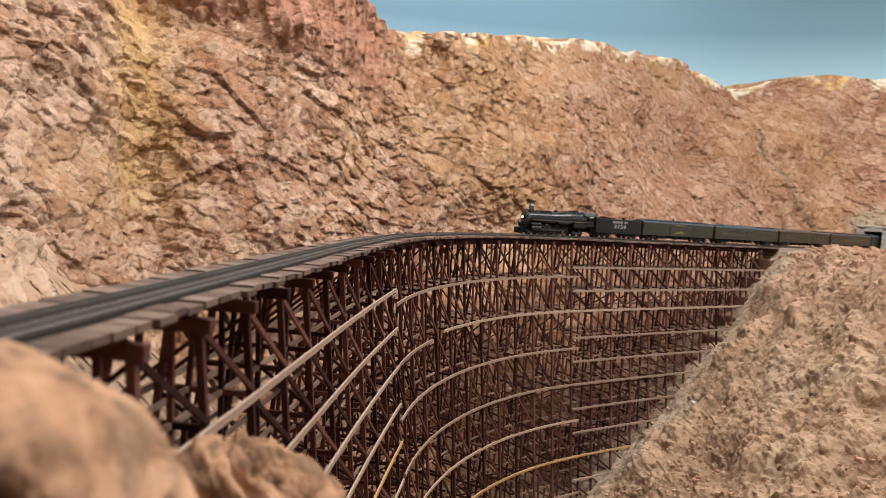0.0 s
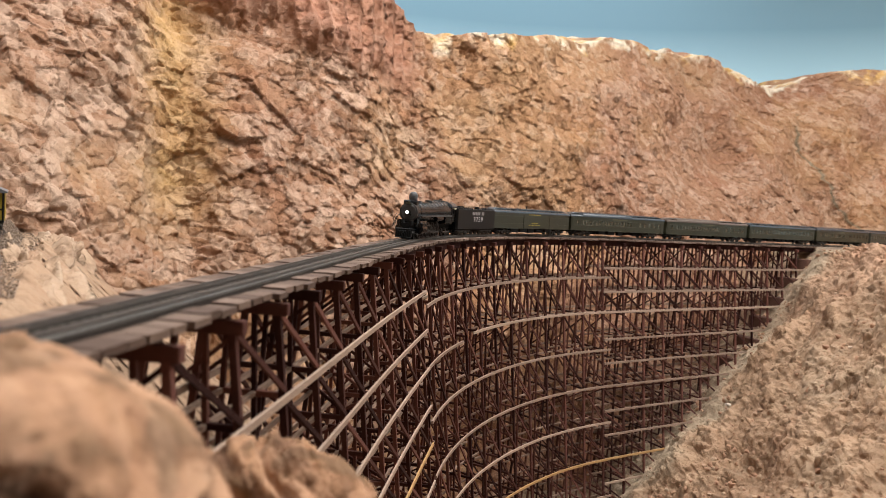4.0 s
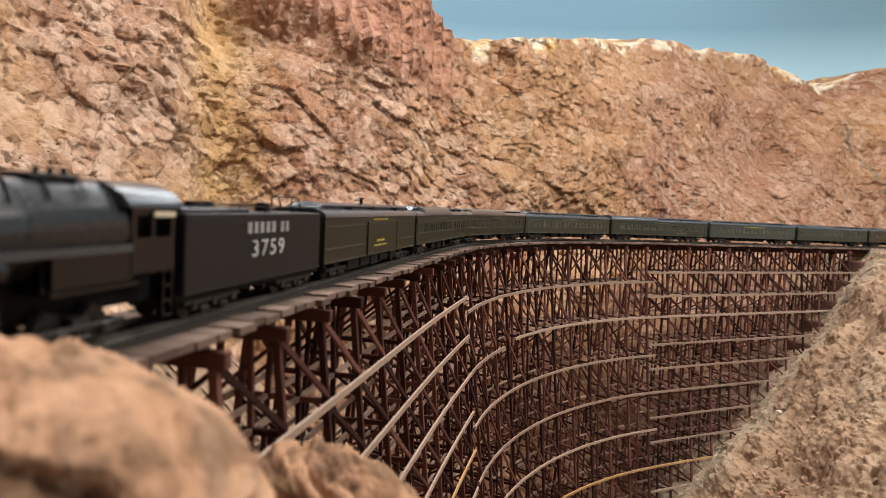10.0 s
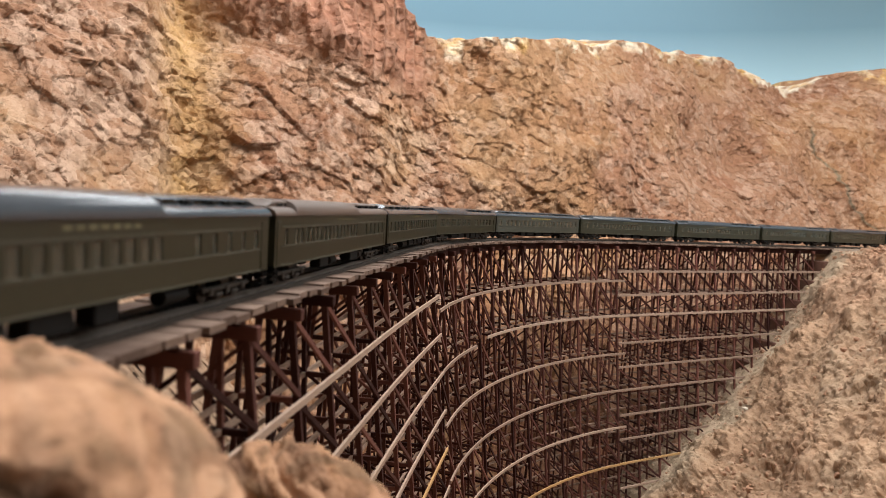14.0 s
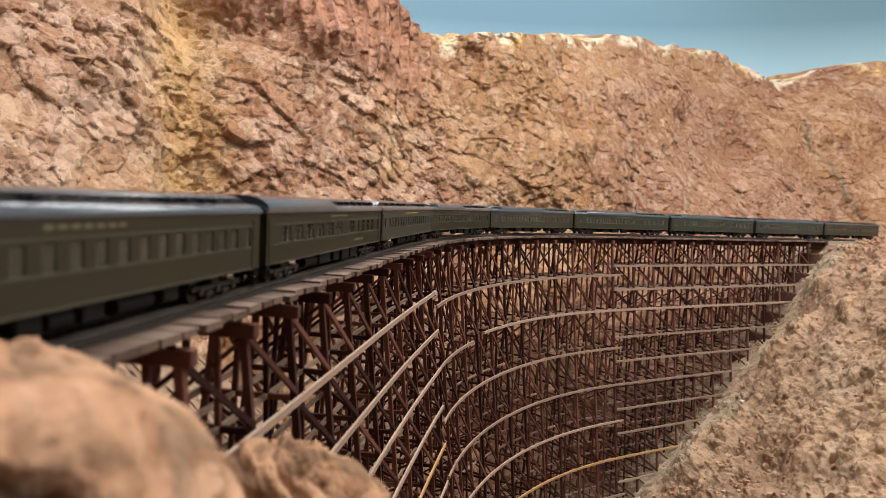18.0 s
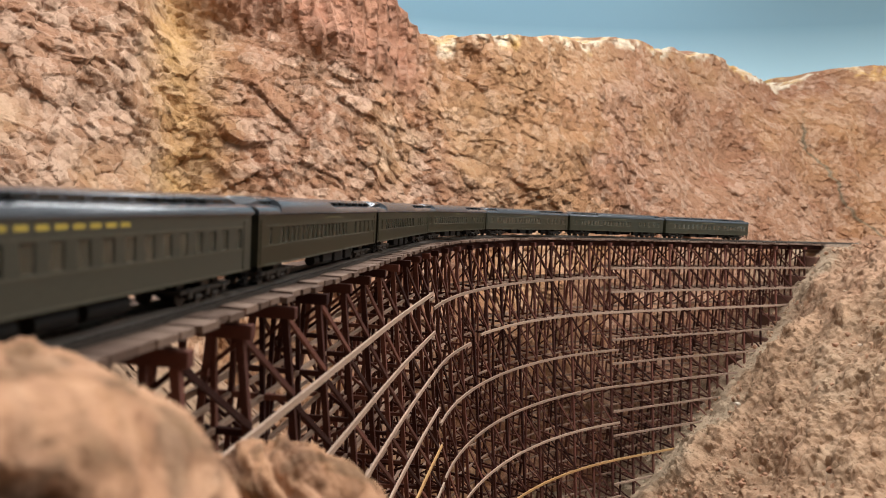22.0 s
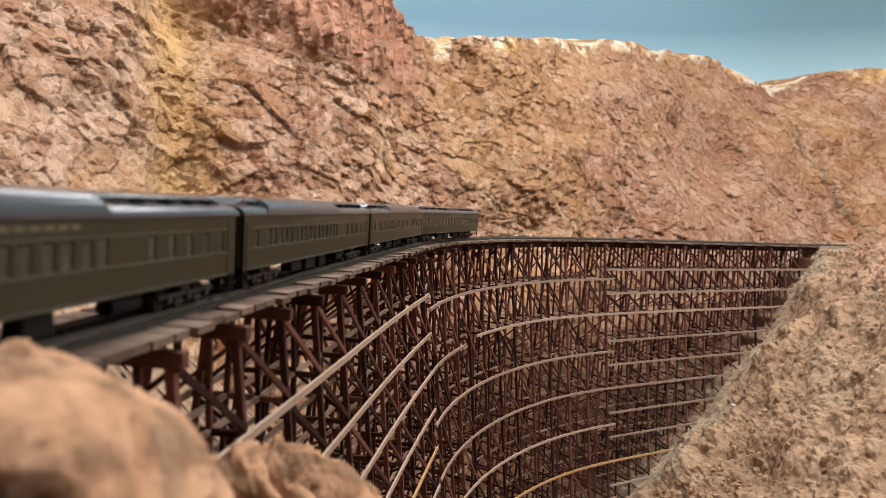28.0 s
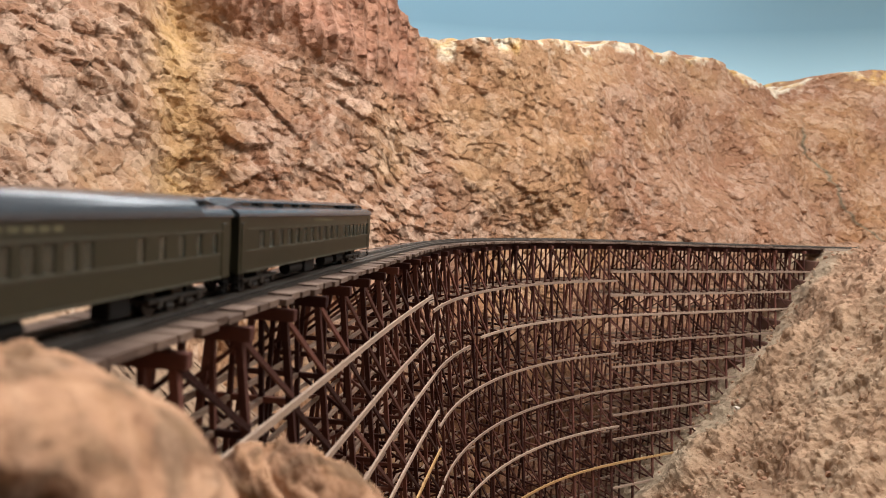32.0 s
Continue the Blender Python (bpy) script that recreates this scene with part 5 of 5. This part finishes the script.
    part("frame", box(BM(), -0.112, 0.098, -0.0052, 0.0052, 0.0100, 0.0220), UNDER, car)
    part("pilot_beam", box(BM(), 0.095, 0.1045, -0.0124, 0.0124, 0.0120, 0.0146, 0.0008), UNDER, car)
    pilot = part("pilot", box(BM(), 0.1015, 0.105, -0.0112, 0.0112, 0.003, 0.0119, 0.0006), UNDER, car)
    part("foot_bar", box(BM(), 0.1055, 0.1085, -0.0108, 0.0108, 0.0020, 0.0032, 0.0003), UNDER, pilot)
    for i in range(9):
        y = -0.0100 + i * 0.0025
        part("pilot_bar", tube(BM(), (0.1052, y, 0.0122), (0.1076 - abs(y) * 0.25, y * 0.95, 0.0033), 0.0006, n=6), UNDER, pilot)
    coupler(car, 0.1055, 1)
    for y in (-0.006, 0.006):
        bm = tube(BM(), (0.094, y, 0.0175), (0.094, y, 0.0250), 0.0036, n=16)
        tube(bm, (0.094, y, 0.0210), (0.094, y, 0.0218), 0.0041, n=16)
        part("air_pump", bm, UNDER, car)
    # cab
    bm = BM()
    for side in (-1, 1):
        y = side * 0.0163
        y0, y1 = min(y, y - side * 0.0007), max(y, y - side * 0.0007)
        box(bm, -0.110, -0.084, y0, y1, 0.0215, 0.0346)
        box(bm, -0.110, -0.084, y0, y1, 0.0424, 0.0456)
        for a, b in ((-0.110, -0.1075), (-0.0975, -0.0955), (-0.0870, -0.0840)):
            box(bm, a, b, y0, y1, 0.0346, 0.0424)
    box(bm, -0.0847, -0.0840, -0.0163, 0.0163, 0.0215, 0.0464)
    box(bm, -0.110, -0.084, -0.0163, 0.0163, 0.0215, 0.0225)
    cab = part("cab", bm, BLACK, car)
    part("cab_roof", prism(BM(), [(-0.0178, 0.0452), (-0.0176, 0.0464), (-0.0140, 0.0502), (-0.0080, 0.0530), (0, 0.0540), (0.0080, 0.0530), (0.0140, 0.0502), (0.0176, 0.0464), (0.0178, 0.0452)], -0.113, -0.081), ROOF, car)
    for side in (-1, 1):
        part("window_top_strip", box(BM(), -0.1085, -0.0955, side * 0.0170 - 0.0005, side * 0.0170 + 0.0005, 0.0418, 0.0438), CREAM, cab, "pale yellow cab window shade")
        bm = BM()
        for i in range(3):
            box(bm, -0.109, -0.103, side * 0.0150 - 0.0014, side * 0.0150 + 0.0014, 0.0050 + 0.0055 * i, 0.0058 + 0.0055 * i)
        box(bm, -0.1092, -0.1086, side * 0.0150 - 0.0014, side * 0.0150 + 0.0014, 0.0050, 0.0215)
        box(bm, -0.1036, -0.1030, side * 0.0150 - 0.0014, side * 0.0150 + 0.0014, 0.0050, 0.0215)
        part("cab_steps", bm, BLACK, car)
    truck(car, 0.0755, (-0.0105, 0.0105), 0.0052, 0.0150)
    truck(car, -0.0650, (-0.0100, 0.0105), 0.0062, 0.0200)
    for i, x in enumerate(AXLES):
        ob = part("driving_axle", driver_bm(), WHEEL, car)
        MOVING["axle%d" % i] = ob
    for side in (-1, 1):
        y = side * 0.0128
        bm = box(BM(), AXLES[-1] - 0.0022, AXLES[0] + 0.0022, y - 0.0006, y + 0.0006, -0.0009, 0.0009, 0.0002)
        for x in AXLES:
            tube(bm, (x, y - 0.0010, 0), (x, y + 0.0010, 0), 0.0021, n=14)
        MOVING["side_rod%d" % side] = part("side_rod", bm, ROD, car)
        y = side * 0.0145
        bm = box(BM(), -0.0015, 0.0445, y - 0.0006, y + 0.0006, -0.0011, 0.0011, 0.0002)
        tube(bm, (0, y - 0.001, 0), (0, y + 0.001, 0), 0.0022, n=14)
        box(bm, 0.0405, 0.0485, y - 0.0014, y + 0.0014, -0.0028, 0.0028, 0.0004)
        MOVING["main_rod%d" % side] = part("main_rod", bm, ROD, car)
    return car


def make_tank_car():
    car = new("tank_car")
    h, r, zc = 0.110, 0.0150, 0.0262
    bm = tube(BM(), (-h, 0, zc), (h, 0, zc), r, n=32)
    for way in (-1, 1):
        tube(bm, (way * h, 0, zc), (way * (h + 0.004), 0, zc), r, r * 0.86, n=32)
        tube(bm, (way * (h + 0.004), 0, zc), (way * (h + 0.0065), 0, zc), r * 0.86, r * 0.45, n=32)
    part("tank", bm, TANK, car)
    for x in (-0.092, -0.066, -0.040, -0.014, 0.014, 0.040, 0.066, 0.092):
        part("tank_band", tube(BM(), (x, 0, zc), (x + 0.0012, 0, zc), r + 0.0004, n=32), TANK, car)
    part("dome", tube(BM(), (0, 0, zc + r - 0.002), (0, 0, zc + r + 0.0045), 0.0062, 0.0056, n=24), TANK, car)
    bm = BM()
    for y in (-0.012, 0.012):
        tube(bm, (-h, y, zc + 0.0125), (h, y, zc + 0.0125), 0.0005, n=6)
        for i in range(6):
            x = -h + 0.004 + i * 0.0424
            tube(bm, (x, y, zc + 0.006), (x, y, zc + 0.0125), 0.0004, n=6)
    part("handrail", bm, UNDER, car)
    part("walkway", box(BM(), -h, h, 0.0095, 0.0145, zc + 0.0098, zc + 0.0108), TANK, car)
    bm = BM()
    for dx in (-0.004, 0.004):
        box(bm, dx - 0.0007, dx + 0.0007, 0.0152, 0.0166, 0.0110, zc + 0.016)
    for i in range(8):
        box(bm, -0.004, 0.004, 0.0153, 0.0164, 0.0130 + i * 0.0036, 0.0137 + i * 0.0036)
    ladder = part("ladder", bm, UNDER, car)
    ladder.location.x = -h + 0.016
    part("frame", box(BM(), -h - 0.008, h + 0.008, -0.0085, 0.0085, 0.0090, 0.0125, 0.0005), UNDER, car)
    for x in (-h + 0.016, h - 0.016):
        truck(car, x, (-0.010, 0.010), 0.0048, 0.0150)
        part("saddle", box(BM(), x - 0.004, x + 0.004, -0.0125, 0.0125, 0.0120, 0.0190), UNDER, car)
    for way in (-1, 1):
        coupler(car, way * (h + 0.008), way)
    return car


def make_caboose():
    car = new("caboose")
    h = 0.050
    bm = BM()
    for y0, y1 in ((-0.0165, -0.0155), (0.0155, 0.0165)):
        side_wall(bm, 2 * h, y0, y1, [(-0.030, 0.008), (0.0, 0.008), (0.030, 0.008)], 0.024, 0.034, 0.0125, 0.0405)
    for x in (-h, h - 0.001):
        box(bm, x, x + 0.001, -0.0165, 0.0165, 0.0125, 0.0405)
    part("body", bm, YELLOW, car)
    part("roof", prism(BM(), mirrored([(0.0185, 0.0400), (0.0185, 0.0412), (0.0120, 0.0440), (0.0040, 0.0452)]), -h - 0.012, h + 0.012), PALE_ROOF, car)
    for way in (-1, 1):
        x = way * (h + 0.006)
        part("platform", box(BM(), x - 0.006, x + 0.006, -0.0160, 0.0160, 0.0115, 0.0130), UNDER, car)
        bm = BM()
        for y in (-0.0150, -0.005, 0.005, 0.0150):
            tube(bm, (way * (h + 0.011), y, 0.013), (way * (h + 0.011), y, 0.0405), 0.0009, n=6)
        tube(bm, (way * (h + 0.011), -0.015, 0.024), (way * (h + 0.011), 0.015, 0.024), 0.0008, n=6)
        part("end_rail", bm, UNDER, car)
        coupler(car, way * (h + 0.012), way)
    part("frame", box(BM(), -h - 0.010, h + 0.010, -0.0085, 0.0085, 0.0085, 0.0125), UNDER, car)
    for x in (-0.034, 0.034):
        truck(car, x, (-0.010, 0.010), 0.0048, 0.0150)
    return car


def stand_on_siding(ob, x0, y0, x1, y1):
    ob.matrix_basis = pose((x0 + x1) / 2, (y0 + y1) / 2, SIDING_Z, 0, 0, math.degrees(math.atan2(y0 - y1, x0 - x1)))


TRAIN = []
loco = make_loco()
tagged(loco, "black steam locomotive with lit headlight and grey stack extension", "locomotive")
TRAIN.append((loco, -0.528, 0.06))
tender = tagged(make_tender(), "black tender with white lettering behind the locomotive", "tender")
TRAIN.append((tender, -0.338, 0.044))
TRAIN.append((tagged(baggage_car(), "olive green baggage car with sliding doors and gold lettering", "baggage car", "cars of the train"), -0.131, 0.088))
STYLES = ["duct", "duct", "vents", "diner", "vents", "duct", "duct", "duct", "duct", "duct", "last"]
for n, style in enumerate(STYLES):
    if style == "duct" and n not in (0, 1, 5, 9):
        car = copy_thing(TRAIN[3][0], pose(0, 0, 0))
    else:
        car = passenger_car(style, 30 + n, OLIVE2 if n in (4,) else OLIVE, BROWN if n == 1 else ROOF, ends={5: (0.140, 0.032), 9: (0.030, 0.078)}.get(n, (0.105, 0.032)))
    label = LABEL_COACH.get(style, "olive green observation car with a vented roof, last of the train")
    if n == 1:
        label = "olive green passenger car with a rust-brown duct roof"
    tagged(car, label, "passenger car", "cars of the train")
    TRAIN.append((car, 0.2909 * (n + 0.5), 0.101))

tank_car = tagged(make_tank_car(), "weathered grey tank car standing on the ledge track", "tank car", "standing freight cars")
stand_on_siding(tank_car, -0.314, 0.443, -0.414, 0.643)
caboose = tagged(make_caboose(), "yellow caboose with pale grey roof on the ledge track", "caboose", "standing freight cars")
stand_on_siding(caboose, -0.4375, 0.692, -0.4760, 0.757)


def rear_of_baggage(t):
    """Arc length at which the baggage car's rear stands; the train runs towards smaller s."""
    return 1.917 - 0.1457 * t - 0.00004 * t * t


def vehicle_pose(s, wheelbase):
    a, b = on_track(s - wheelbase), on_track(s + wheelbase)
    c, way = (a + b) / 2, a - b
    return pose(c.x, c.y, 0, 0, 0, math.degrees(math.atan2(way.y, way.x)))


def motions():
    for ob, offset, wheelbase in TRAIN:
        walk(ob, [(t, vehicle_pose(rear_of_baggage(t) + offset, wheelbase)) for t in np.arange(0, 32.01, 0.5)])
    beats = [round(0.1 * i, 1) for i in range(321)]
    turn = [(rear_of_baggage(0) - rear_of_baggage(t)) / DRIVER_R for t in beats]
    for i, x in enumerate(AXLES):
        walk(MOVING["axle%d" % i], [(t, pose(x, 0, DRIVER_R, 0, math.degrees(a), 0)) for t, a in zip(beats, turn)])
    for side in (-1, 1):
        crank = [(0.0042 * math.cos(a), DRIVER_R - 0.0042 * math.sin(a)) for a in turn]
        walk(MOVING["side_rod%d" % side], [(t, pose(cx, 0, cz)) for t, (cx, cz) in zip(beats, crank)])
        rows = []
        for t, (cx, cz) in zip(beats, crank):
            tilt = math.atan2(0.0140 - cz, 0.0440)
            rows.append((t, pose(AXLES[1] + cx - 0.012, 0, cz, 0, -math.degrees(tilt), 0)))
        walk(MOVING["main_rod%d" % side], rows)


motions()
